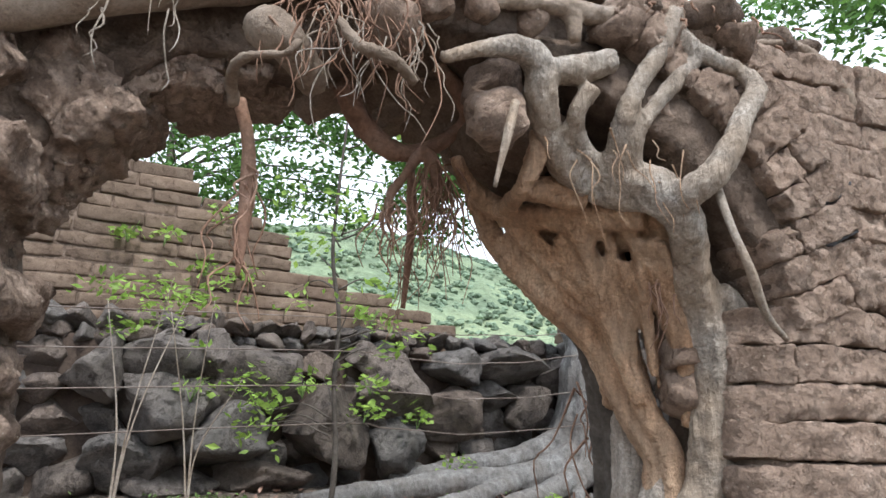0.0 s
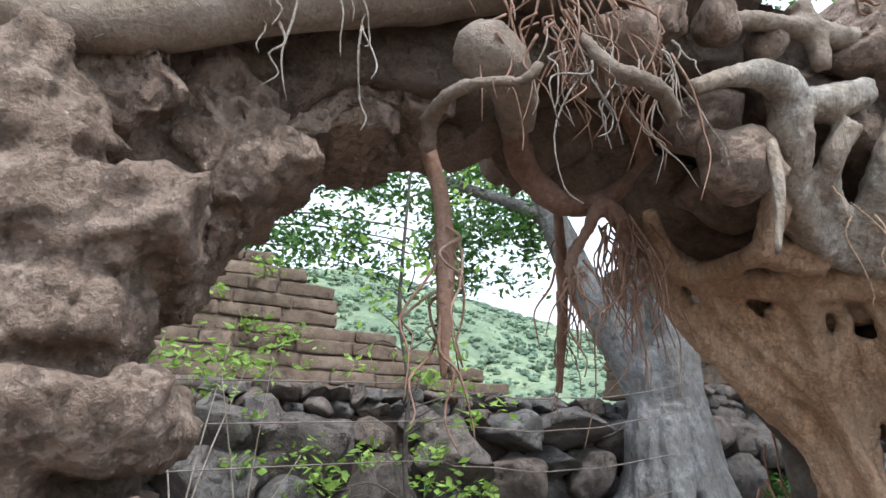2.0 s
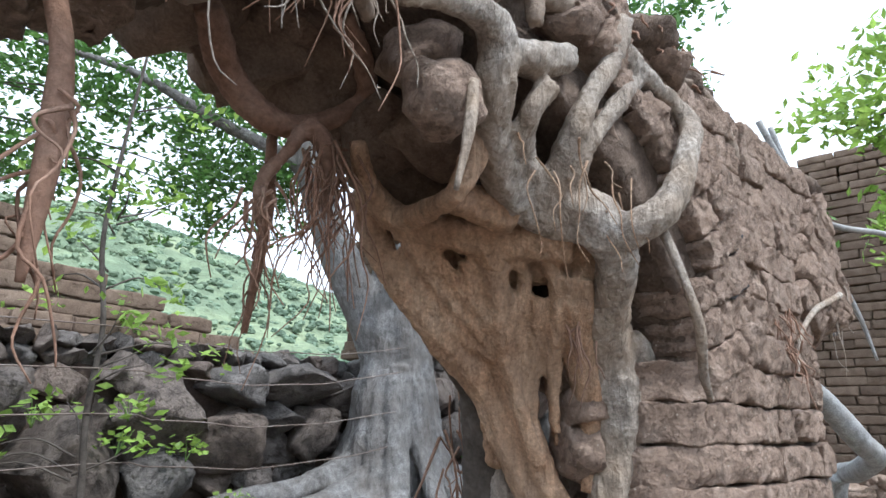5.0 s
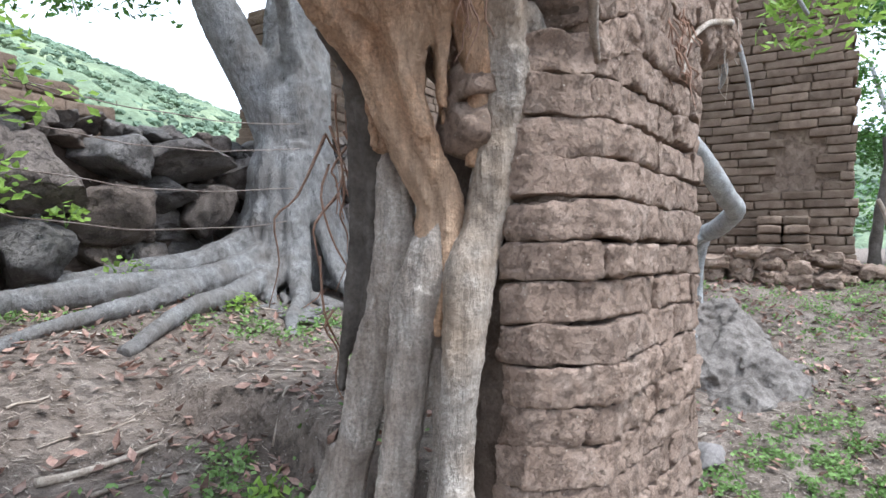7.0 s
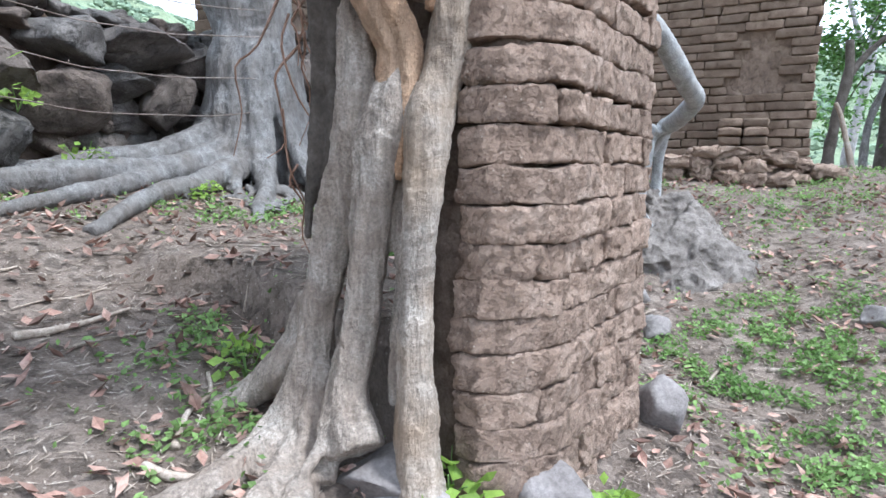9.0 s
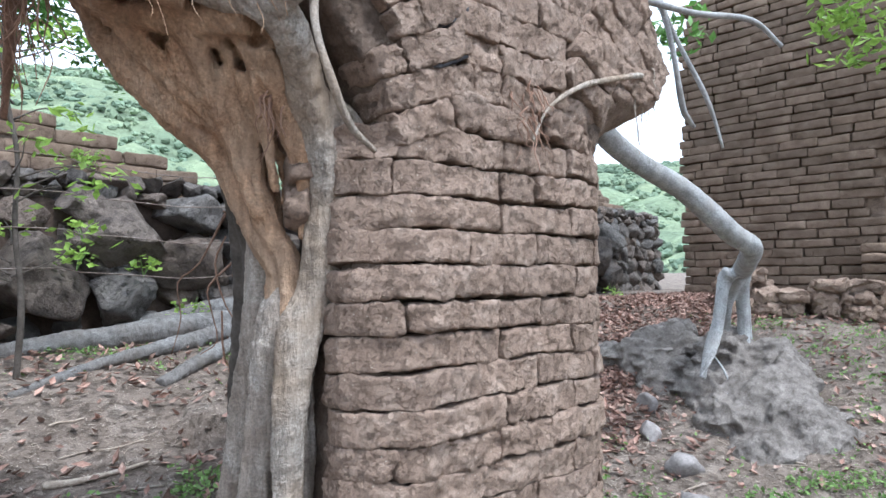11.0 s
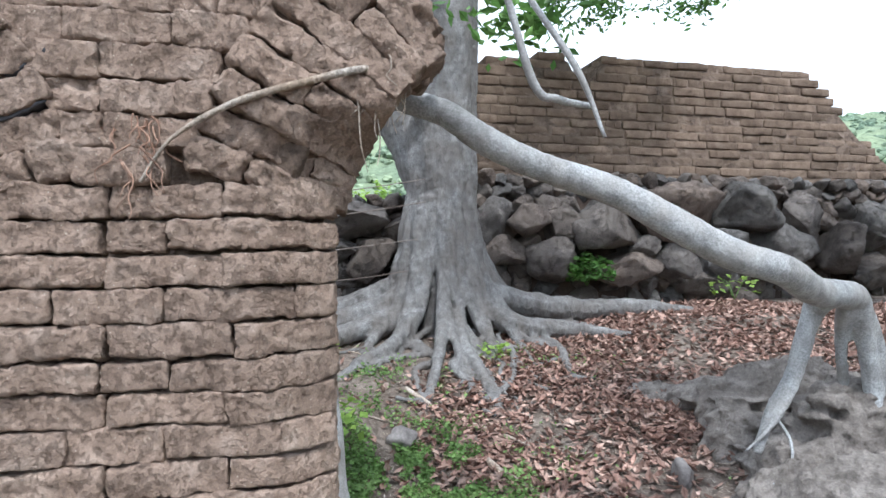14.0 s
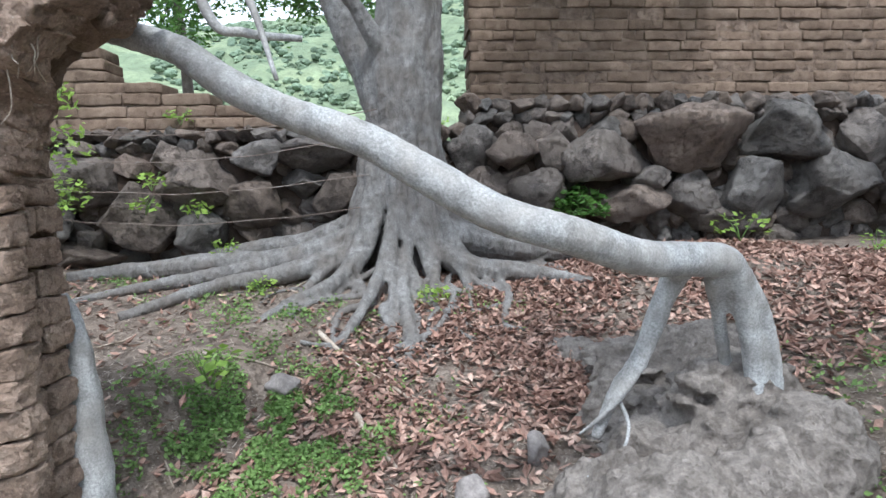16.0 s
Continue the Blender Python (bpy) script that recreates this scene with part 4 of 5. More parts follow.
        t((0.694, 0.19, 2.049, 0.034), (0.761, 0.218, 1.949, 0.036), (0.817, 0.25, 1.856, 0.036), (0.855, 0.255, 1.761, 0.034), (0.87, 0.265, 1.66, 0.028), (0.87, 0.28, 1.54, 0.018))
        t((0.53, 0.364, 2.084, 0.024), (0.569, 0.379, 2.002, 0.026), (0.645, 0.383, 1.925, 0.028))
        t((0.675, 0.265, 2.0, 0.017), (0.71, 0.305, 1.917, 0.024), (0.745, 0.355, 1.816, 0.028), (0.76, 0.372, 1.725, 0.028))
        t((0.44, 0.41, 2.12, 0.016), (0.5, 0.4, 2.04, 0.018), (0.6, 0.375, 1.95, 0.02), (0.68, 0.37, 1.86, 0.02), (0.71, 0.36, 1.74, 0.02), (0.76, 0.34, 1.6, 0.018))
        t((0.6, 0.27, 2.1, 0.018), (0.655, 0.29, 2.03, 0.02), (0.67, 0.33, 1.95, 0.022), (0.7, 0.365, 1.85, 0.018))
        t((0.64, 0.21, 2.1, 0.022), (0.7, 0.225, 2.0, 0.024), (0.73, 0.26, 1.9, 0.02), (0.77, 0.3, 1.8, 0.018), (0.8, 0.32, 1.68, 0.014))
        # lip under the dark hollow of the crown
        t((0.196, 0.374, 2.284, 0.02), (0.238, 0.41, 2.235, 0.024), (0.313, 0.455, 2.2, 0.03), (0.368, 0.44, 2.165, 0.034), (0.335, 0.3, 2.144, 0.026), (0.31, 0.19, 2.143, 0.024), (0.338, 0.169, 2.215, 0.03), (0.351, 0.15, 2.293, 0.032))
        # smooth underside joining them
        t((0.387, 0.463, 2.154, 0.035), (0.443, 0.367, 2.135, 0.038), (0.534, 0.313, 2.13, 0.044), (0.611, 0.239, 2.125, 0.048), (0.67, 0.152, 2.112, 0.052))
        t((0.34, 0.24, 2.155, 0.026), (0.42, 0.24, 2.165, 0.04), (0.52, 0.22, 2.16, 0.05))
        t((0.395, 0.475, 2.102, 0.012), (0.462, 0.462, 2.008, 0.013), (0.547, 0.445, 1.932, 0.014), (0.629, 0.43, 1.882, 0.014))
        t((0.714, 0.15, 2.031, 0.014), (0.79, 0.2, 1.918, 0.015), (0.845, 0.226, 1.83, 0.015))

    def backing(t):
        for k in range(13):
            z = 1.62 + 0.045 * k
            u = 0.04 + float(np.interp(z, (1.6, 1.71, 1.83, 1.945, 2.04, 2.13, 2.2), (0.79, 0.765, 0.735, 0.66, 0.6, 0.54, 0.47)))
            runs = ((0.4, 0.53),) if z < 1.96 else ((0.17, 0.22), (0.32, 0.53)) if 1.96 < z < 2.05 else ((0.14, 0.32, 0.53),)
            if 1.64 < z < 1.96:
                a, b = float(np.interp(z, (1.76, 1.95), (0.863, 0.761))), float(np.interp(z, (1.71, 1.83, 1.945), (0.755, 0.725, 0.65)))
                t((a + 0.075, 0.24, z, 0.028), ((a + b) / 2 + 0.095, 0.3, z, 0.028), (b + 0.085, 0.36, z, 0.028))
            for run in runs:
                t(*[(u + 0.045 + 0.5 * (0.35 - v), v, z, 0.036) for v in run])

    def bark(t):
        t((0.62, 0.56, 1.88, 0.014), (0.72, 0.545, 1.78, 0.026), (0.79, 0.54, 1.64, 0.036), (0.83, 0.56, 1.5, 0.036), (0.83, 0.57, 1.36, 0.038), (0.83, 0.575, 1.22, 0.036), (0.83, 0.6, 1.05, 0.03))
        t((0.7, 0.55, 1.8, 0.012), (0.76, 0.59, 1.65, 0.015), (0.79, 0.61, 1.45, 0.016), (0.79, 0.63, 1.2, 0.016), (0.78, 0.65, 0.95, 0.012))

    def top(t):
        t((0.1, 0.03, 2.54, 0.017), (0.27, 0.03, 2.58, 0.02), (0.39, 0.03, 2.59, 0.027), (0.52, 0.03, 2.6, 0.031), (0.67, 0.03, 2.61, 0.032))
        t((0.34, 0.03, 2.65, 0.027), (0.38, 0.03, 2.57, 0.027), (0.38, 0.03, 2.5, 0.02))
        t((0.71, 0.03, 2.65, 0.016), (0.84, 0.03, 2.67, 0.023), (0.9, 0.03, 2.62, 0.017), (1.17, 0.03, 2.69, 0.016), (1.29, 0.03, 2.63, 0.027), (1.38, 0.03, 2.53, 0.025), (1.41, 0.03, 2.43, 0.012))

    def ring(t):
        t((-0.15, 0.4, 2.46, 0.032), (-0.06, 0.5, 2.4, 0.034), (0.03, 0.5, 2.33, 0.031), (0.12, 0.5, 2.34, 0.026), (0.22, 0.48, 2.4, 0.027), (0.26, 0.45, 2.45, 0.027), (0.21, 0.4, 2.51, 0.026), (0.12, 0.35, 2.55, 0.023))
        t((0.11, 0.45, 2.33, 0.02), (0.14, 0.42, 2.27, 0.02), (0.15, 0.42, 2.2, 0.013), (0.15, 0.42, 2.1, 0.006))
        t((0.1, 0.45, 2.3, 0.017), (0.06, 0.45, 2.23, 0.016), (0.02, 0.45, 2.16, 0.015), (0.02, 0.45, 2.07, 0.006))

    def bulb(t):
        t((-0.4, 0.1, 2.38, 0.037), (-0.36, 0.08, 2.36, 0.052), (-0.31, 0.1, 2.34, 0.045), (-0.24, 0.2, 2.33, 0.041))
        t((-0.42, 0.2, 2.23, 0.013), (-0.43, 0.15, 2.27, 0.015), (-0.41, 0.05, 2.27, 0.012), (-0.33, 0.02, 2.28, 0.011), (-0.3, 0, 2.31, 0.009))
        t((-0.23, 0, 2.38, 0.011), (-0.18, -0.02, 2.31, 0.014), (-0.11, -0.03, 2.29, 0.014), (-0.05, 0, 2.26, 0.012))

    shape("grey_limb", ROOT, 0.008, "pale grey-brown melted root limbs", grey, 0.05, 5, 2)
    shape("buttress_root", LEGBARK, 0.008, "ribbed grey-brown root legs spreading at the foot", legs, 0.08, 6, 2)
    shape("tan_limb", TAN, 0.008, "smooth orange-tan root strands with hollows", lambda t: (tan(t), backing(t)), 0.07, 5, 2)
    shape("dark_limb", BOUGH, 0.01, "dark flaking bark strip", bark)
    shape("crest_root", TOPROOT, 0.01, "knotted brown roots along the wall top", top)
    shape("ring_root", DEADROOT, 0.009, "looped red-brown root", ring)
    shape("knob_root", TOPROOT, 0.01, "swollen root knob", bulb)
    for name, rows, mat, label in (("hanging_root", ((-0.41, 0.24, 2.27, 0.016), (-0.38, 0.24, 2.17, 0.018), (-0.37, 0.24, 2.06, 0.017), (-0.37, 0.24, 1.94, 0.013), (-0.37, 0.24, 1.85, 0.005)), DEADROOT, "frayed hanging root"), ("hanging_root", ((0.16, 0.72, 2.42, 0.016), (0.18, 0.75, 2.18, 0.017), (0.17, 0.78, 1.9, 0.008)), DEADROOT, "frayed hanging root"),
                                   ("thin_root", ((0.77, 0, 2.18, 0.01), (0.74, -0.06, 2.04, 0.011), (0.77, -0.08, 1.91, 0.011), (0.84, -0.05, 1.81, 0.01), (0.93, -0.02, 1.76, 0.007)), ROOT, "thin pale root"), ("thin_root", ((0.22, 0.05, 2.3, 0.01), (0.18, 0.02, 2.18, 0.01), (0.15, 0.02, 2.06, 0.005)), ROOT, "thin pale root"), ("log_root", ((-1.3, 0.06, 2.17, 0.025), (-1.12, 0.08, 2.21, 0.042), (-0.98, 0.1, 2.26, 0.05), (-0.84, 0.12, 2.33, 0.055), (-0.68, 0.14, 2.43, 0.058), (-0.45, 0.17, 2.55, 0.064), (-0.18, 0.19, 2.68, 0.062)), TOPROOT, "thick rough root lying along the arch"),
                                   ("thin_root", ((1.52, -0.03, 1.86, 0.005), (1.6, -0.03, 1.98, 0.006), (1.76, -0.035, 2.08, 0.009), (1.94, -0.04, 2.14, 0.011), (2.15, -0.02, 2.2, 0.012), (2.18, 0.1, 2.2, 0.012)), ROOT, "thin pale root"),
                                   ("end_root", ((1.96, 0.48, 1.36, 0.014), (1.99, 0.49, 1.2, 0.04), (2.0, 0.48, 0.94, 0.06), (2.02, 0.47, 0.6, 0.07), (2.05, 0.45, 0.35, 0.075), (2.1, 0.42, 0.15, 0.1)), GREYROOT, "grey root down the pier's end")):
        bm = bmesh.new()
        tube(bm, [(*W(u, v, z), r) for u, v, z, r in rows], 7, 12, 0.14, 9)
        part(name, bm, mat, root, label)

    def tuft(name, count, u, v, z, du, dz, length, mat, r=0.003, drop=1.0, parent=root):
        for _ in range(count):
            a, b, c = u + rng.uniform(-du, du), v + rng.uniform(-0.04, 0.04), z + rng.uniform(-dz, dz)
            rows = [(a, b, c, r * rng.uniform(0.8, 1.6))]
            n = length * rng.uniform(0.4, 1.2)
            for k in range(4):
                a += rng.gauss(0, n * 0.1)
                b += rng.gauss(0, n * 0.06) - 0.004
                c -= n * 0.25 * drop * rng.uniform(0.4, 1.4)
                rows.append((a, b, c, r * (1 - 0.2 * k)))
            bm = bmesh.new()
            tube(bm, [(*W(*q[:3]), q[3]) for q in rows], 3, 5, 0.1)
            part(name, bm, mat, parent)

    tuft("rootlet", 70, -0.2, 0.04, 2.46, 0.17, 0.1, 0.26, DEADROOT, 0.0024, 0.9)
    tuft("rootlet", 26, -0.14, 0.02, 2.38, 0.14, 0.06, 0.2, ROOT, 0.002, 1.0)
    tuft("rootlet", 54, 0.15, 0.42, 2.24, 0.05, 0.05, 0.32, DEADROOT, 0.0026)
    tuft("rootlet", 16, 0.02, 0.45, 2.14, 0.03, 0.03, 0.18, DEADROOT, 0.003)
    tuft("rootlet", 16, -0.37, 0.24, 2.0, 0.015, 0.12, 0.22, DEADROOT, 0.003)
    tuft("rootlet", 12, 0.18, 0.77, 2.15, 0.015, 0.2, 0.2, DEADROOT, 0.0025)
    tuft("rootlet", 22, -0.75, 0.1, 2.42, 0.25, 0.08, 0.2, ROOT, 0.0022)
    tuft("rootlet", 24, 0.75, -0.01, 2.66, 0.4, 0.04, 0.12, DEADROOT, 0.004, 0.5)
    tuft("rootlet", 14, 0.45, 0.0, 2.2, 0.25, 0.06, 0.18, TAN, 0.002)
    tuft("rootlet", 8, 0.74, 0.2, 1.92, 0.03, 0.04, 0.16, DEADROOT, 0.0025)
    tuft("rootlet", 30, 1.5, -0.015, 1.98, 0.06, 0.09, 0.2, DEADROOT, 0.0025, 0.7)
    tuft("rootlet", 16, 2.2, 0.02, 2.22, 0.06, 0.04, 0.22, ROOT, 0.003)
    tuft("rootlet", 16, 0.82, 0.72, 1.35, 0.04, 0.6, 0.5, DEADROOT, 0.0035)


strangler()


# ---- the clay mound and ruins ----
def clay_mound():
    bm = bmesh.new()
    rng = random.Random(4)
    for x, y, z, sx, sy, sz in ((3.74, 3.6, 0.6, 0.17, 0.18, 0.44), (3.76, 3.36, 0.35, 0.3, 0.28, 0.4), (3.66, 3.1, 0.42, 0.3, 0.24, 0.3), (3.42, 3.14, 0.42, 0.2, 0.22, 0.28), (3.74, 2.86, 0.36, 0.26, 0.2, 0.26), (3.36, 2.86, 0.3, 0.2, 0.18, 0.2), (3.86, 3.72, 0.8, 0.19, 0.2, 0.22), (4.05, 3.52, 0.68, 0.2, 0.24, 0.26), (3.92, 3.26, 0.55, 0.22, 0.2, 0.26), (3.05, 4.5, 0.66, 0.24, 0.16, 0.12), (3.3, 4.35, 0.68, 0.22, 0.18, 0.15), (3.98, 3.64, 0.5, 0.14, 0.17, 0.36), (3.42, 3.9, 0.58, 0.22, 0.24, 0.3),
                                (3.36, 4.15, 0.65, 0.2, 0.18, 0.26), (3.7, 4.1, 0.72, 0.32, 0.2, 0.26), (4.02, 3.34, 0.3, 0.24, 0.26, 0.3), (3.52, 3.5, 0.42, 0.17, 0.24, 0.34)):
        rock(bm, placed(x + 0.06, y + 0.08, z, sx * 1.1, sy * 1.1, sz * 1.12, rng.uniform(-8, 8), rng.uniform(-8, 8), rng.uniform(-20, 20)), rng.randrange(999), 3, 0.2, 6)
        for _ in range(24):
            d = Vector((rng.gauss(0, 1), rng.gauss(0, 1), abs(rng.gauss(0, 0.8)))).normalized()
            rock(bm, placed(x + 0.06 + d.x * sx * 0.82, y + 0.08 + d.y * sy * 0.82, z + d.z * sz * 0.88, rng.uniform(0.06, 0.13), rng.uniform(0.06, 0.13), rng.uniform(0.025, 0.05), 0, 0, rng.uniform(0, 90)), rng.randrange(999), 2, 0.2, 8)
    for k in range(24):
        a = rng.uniform(0, 6.28)
        d = rng.uniform(0.2, 0.5)
        rock(bm, placed(3.72 + d * math.cos(a), 3.28 + d * math.sin(a) * 0.9, rng.uniform(0.3, 0.75) - d * 0.25, rng.uniform(0.06, 0.12), rng.uniform(0.06, 0.12), rng.uniform(0.05, 0.1)), k, 2, 0.2)
    tagged(melt(part("clay_mound", bm, MOUND), 0.014, 0, 0.014, 0.05, True), "grey eroded clay mound with cracked lumps", "mound")
    ruin = thing("low_ruin", "low pale ruin of worn adobe bricks", "ruined wall")
    for k in range(54):
        col, row, level = k % 9, k // 9 % 2, k // 18
        if level and rng.random() < 0.25 * level + 0.06 * abs(col - 3):
            continue
        bm = bmesh.new()
        x, y = 4.92 + col * 0.19 + row * 0.16 + rng.uniform(-0.05, 0.05), 4.75 - col * 0.16 + row * 0.2 + rng.uniform(-0.05, 0.05)
        block(bm, (rng.uniform(0.2, 0.34), rng.uniform(0.18, 0.28), rng.uniform(0.1, 0.14)), pose(x, y, ground_z(x, y) + 0.06 + 0.11 * level, rng.uniform(-7, 7), rng.uniform(-7, 7), rng.uniform(-65, -20)), k, 0.04, 0.03, (5, 4, 3))
        part("brick", bm, ADOBE, ruin)


clay_mound()


# ---- hills ----
def hills():
    bm = bmesh.new()
    n = 220
    rows = []
    for j in range(40):
        r = 60 + j * 7
        row = []
        for i in range(n + 1):
            a = 360 * i / n
            heading = (90 - a + 180) % 360 - 180
            deg = float(np.interp(heading, (-180, -90, -45, -20, -9, 0, 12, 30, 60, 120, 180), (5, 9, 12, 15, 16, 14, 10.5, 9, 8.2, 5, 5)))
            f = step(0, 1, j / 39)
            h = -2 + (333 * math.tan(radians(deg)) + 3.5) * f
            h += (3.5 * noise.noise(Vector((i * 0.5, j * 0.5, 0))) + 2.0 * noise.noise(Vector((i * 1.7, j * 1.7, 3)))) * min(1, j / 5)
            row.append(bm.verts.new((r * math.cos(radians(a)), r * math.sin(radians(a)), h)))
        rows.append(row)
    for r0, r1 in zip(rows, rows[1:]):
        for i in range(n):
            bm.faces.new((r0[i], r0[i + 1], r1[i + 1], r1[i]))
    tagged(part("backdrop", bm, HILL), "green wooded hillside with haze in its colour", "hill", kind="structure")
    rng = random.Random(31)
    ball = bmesh.new()
    bmesh.ops.create_icosphere(ball, subdivisions=2, radius=1)
    shape = np.array([v.co[:] for v in ball.verts])
    tris = np.array([[v.index for v in f.verts] for f in ball.faces])
    ball.free()
    verts, faces, count = [], [], 0
    for _ in range(9000):
        h = radians(rng.uniform(-48, 85))
        j = rng.random() ** 0.8
        r = 62 + j * 271
        deg = float(np.interp(math.degrees(h), (-180, -90, -45, -20, -9, 0, 12, 30, 60, 120, 180), (5, 9, 12, 15, 16, 14, 10.5, 9, 8.2, 5, 5)))
        z = -2 + (333 * math.tan(radians(deg)) + 3.5) * step(0, 1, (r - 60) / 273)
        s = rng.uniform(0.4, 1.5) * (0.45 + r / 300)
        o = rng.uniform(0, 90)
        lumpy = [1 + 0.6 * noise.noise(Vector(q) * 1.9 + Vector((o, 0, 0))) + 0.25 * noise.noise(Vector(q) * 4.5 + Vector((0, o, 0))) for q in shape]
        verts.append(shape * np.array(lumpy)[:, None] * (s, s, s * 0.75) + (r * math.sin(h), r * math.cos(h), z + s * 0.3))
        faces.append(tris + count)
        count += len(shape)
    me = bpy.data.meshes.new("far_woods")
    me.from_pydata(np.concatenate(verts).tolist(), [], np.concatenate(faces).tolist())
    me.materials.append(WOODS)
    tagged(new("far_woods", me), "far scrub and trees on the hillside", "woods", kind="stuff")


hills()


# ---- trees and plants ----
def leafy_tree(x, y, base, height, seed, sprays, leaf, mat, label, per=110):
    rng = random.Random(seed)
    tree = thing("tree", label, "tree")
    bm = bmesh.new()
    tube(bm, [(x, y, base - 0.2, 0.12), (x + 0.1, y, base + height * 0.4, 0.09), (x - 0.1, y, base + height * 0.8, 0.05), (x, y, base + height, 0.02)], 6, 10)
    part("trunk", bm, BOUGH, tree)
    for cx, cy, cz, r in sprays[::4]:
        bm = bmesh.new()
        z0 = max(base + 0.8, min(base + height * 0.9, cz + 0.35))
        tube(bm, [(x, y, z0, 0.024), (x * 0.6 + cx * 0.4, y * 0.6 + cy * 0.4, (z0 + cz) / 2 + 0.3, 0.015), (x * 0.2 + cx * 0.8, y * 0.2 + cy * 0.8, cz + 0.15, 0.009), (cx, cy, cz - 0.1, 0.004)], 5, 6, 0.15)
        part("branch", bm, BOUGH, tree)
    scatter("crown", mat, cloud_points(rng, sprays, per), rng, leaf, tree, 0.7)
    return tree


def sprays_in(seed, n, lo, hi, r):
    rng = random.Random(seed)
    return [(rng.uniform(lo[0], hi[0]), rng.uniform(lo[1], hi[1]), rng.uniform(lo[2], hi[2]), r * rng.uniform(0.7, 1.3)) for _ in range(n)]


leafy_tree(-4.2, 8.6, 1.0, 5.5, 41, sprays_in(42, 74, (-4.0, 5.9, 3.75), (0.1, 8.2, 6.3), 0.42), 0.1, LEAF, "slender tree with glossy green leaves behind the wall", 62)
leafy_tree(6.6, 0.9, 0.1, 4.4, 43, sprays_in(44, 24, (3.7, 2.5, 2.95), (5.4, 3.3, 4.4), 0.26), 0.105, YOUNGLEAF, "small tree with bright yellow-green leaves", 45)
leafy_tree(9.6, 4.2, 0.3, 5.0, 45, sprays_in(46, 40, (8.8, 3.0, 1.6), (12, 6, 6.5), 0.5), 0.1, LEAF, "slender tree beyond the ruined wall")
leafy_tree(10.6, 3.0, 0.3, 5.0, 47, sprays_in(48, 44, (9.2, 1.0, 1.0), (13, 4, 6.5), 0.5), 0.1, LEAF, "slender tree beyond the ruined wall")

leafy_tree(-2.4, 11.8, 1.0, 1.6, 51, sprays_in(52, 16, (-3.6, 10.8, 1.4), (-1.0, 12.6, 2.9), 0.4), 0.12, YOUNGLEAF, "yellow-green bush beyond the stone wall", 60)


def bare_trunks():
    for label, mat, limbs in (
            ("dark leaning trunk with a broken fork beside the ruin", BOUGH, (((8.13, 4.25, 0.95, 0.093), (8.2, 4.26, 1.29, 0.071), (8.33, 4.26, 1.79, 0.064), (8.49, 4.24, 2.32, 0.057), (8.53, 4.28, 2.72, 0.054)), ((8.47, 4.24, 2.25, 0.05), (8.68, 4.15, 2.53, 0.039), (8.93, 4.03, 2.78, 0.032), (9.2, 3.89, 3.06, 0.025)),)),
            ("thin pale dead trunk leaning beside the ruin", PALETWIG, (((8.23, 3.93, 0.91, 0.042), (8.19, 4.04, 1.36, 0.035), (8.15, 4.13, 1.74, 0.031), (8.1, 4.19, 1.92, 0.024)),)),
            ("slim grey tree trunk among the brush", BARK, (((9.21, 4.26, 1.01, 0.054), (9.28, 4.29, 1.46, 0.05), (9.38, 4.29, 1.8, 0.046), (9.65, 4.21, 2.45, 0.039), (9.87, 4.2, 3.21, 0.031)),)),
            ("pale grey tree trunk beyond the clearing", GREYROOT, (((13.35, 6.17, 1.42, 0.113), (13.61, 6.15, 2.26, 0.096), (13.85, 6.14, 3.15, 0.09), (14.04, 6.22, 4.38, 0.079), (14.19, 6.36, 5.72, 0.068)), ((13.85, 6.14, 3.15, 0.056), (13.66, 6.42, 4.05, 0.051), (13.55, 6.67, 5.05, 0.039)),))):
        tree = thing("bare_tree", label, "tree", "trunks beyond the ruin")
        for k, rows in enumerate(limbs):
            bm = bmesh.new()
            first = rows[0]
            if k == 0:
                rows = ((first[0], first[1], ground_z(first[0], first[1]) - 0.1, first[3] * 1.2),) + rows
            tube(bm, rows, 6, 10, 0.12, 5)
            part("limb" if k else "trunk", bm, mat, tree)


bare_trunks()


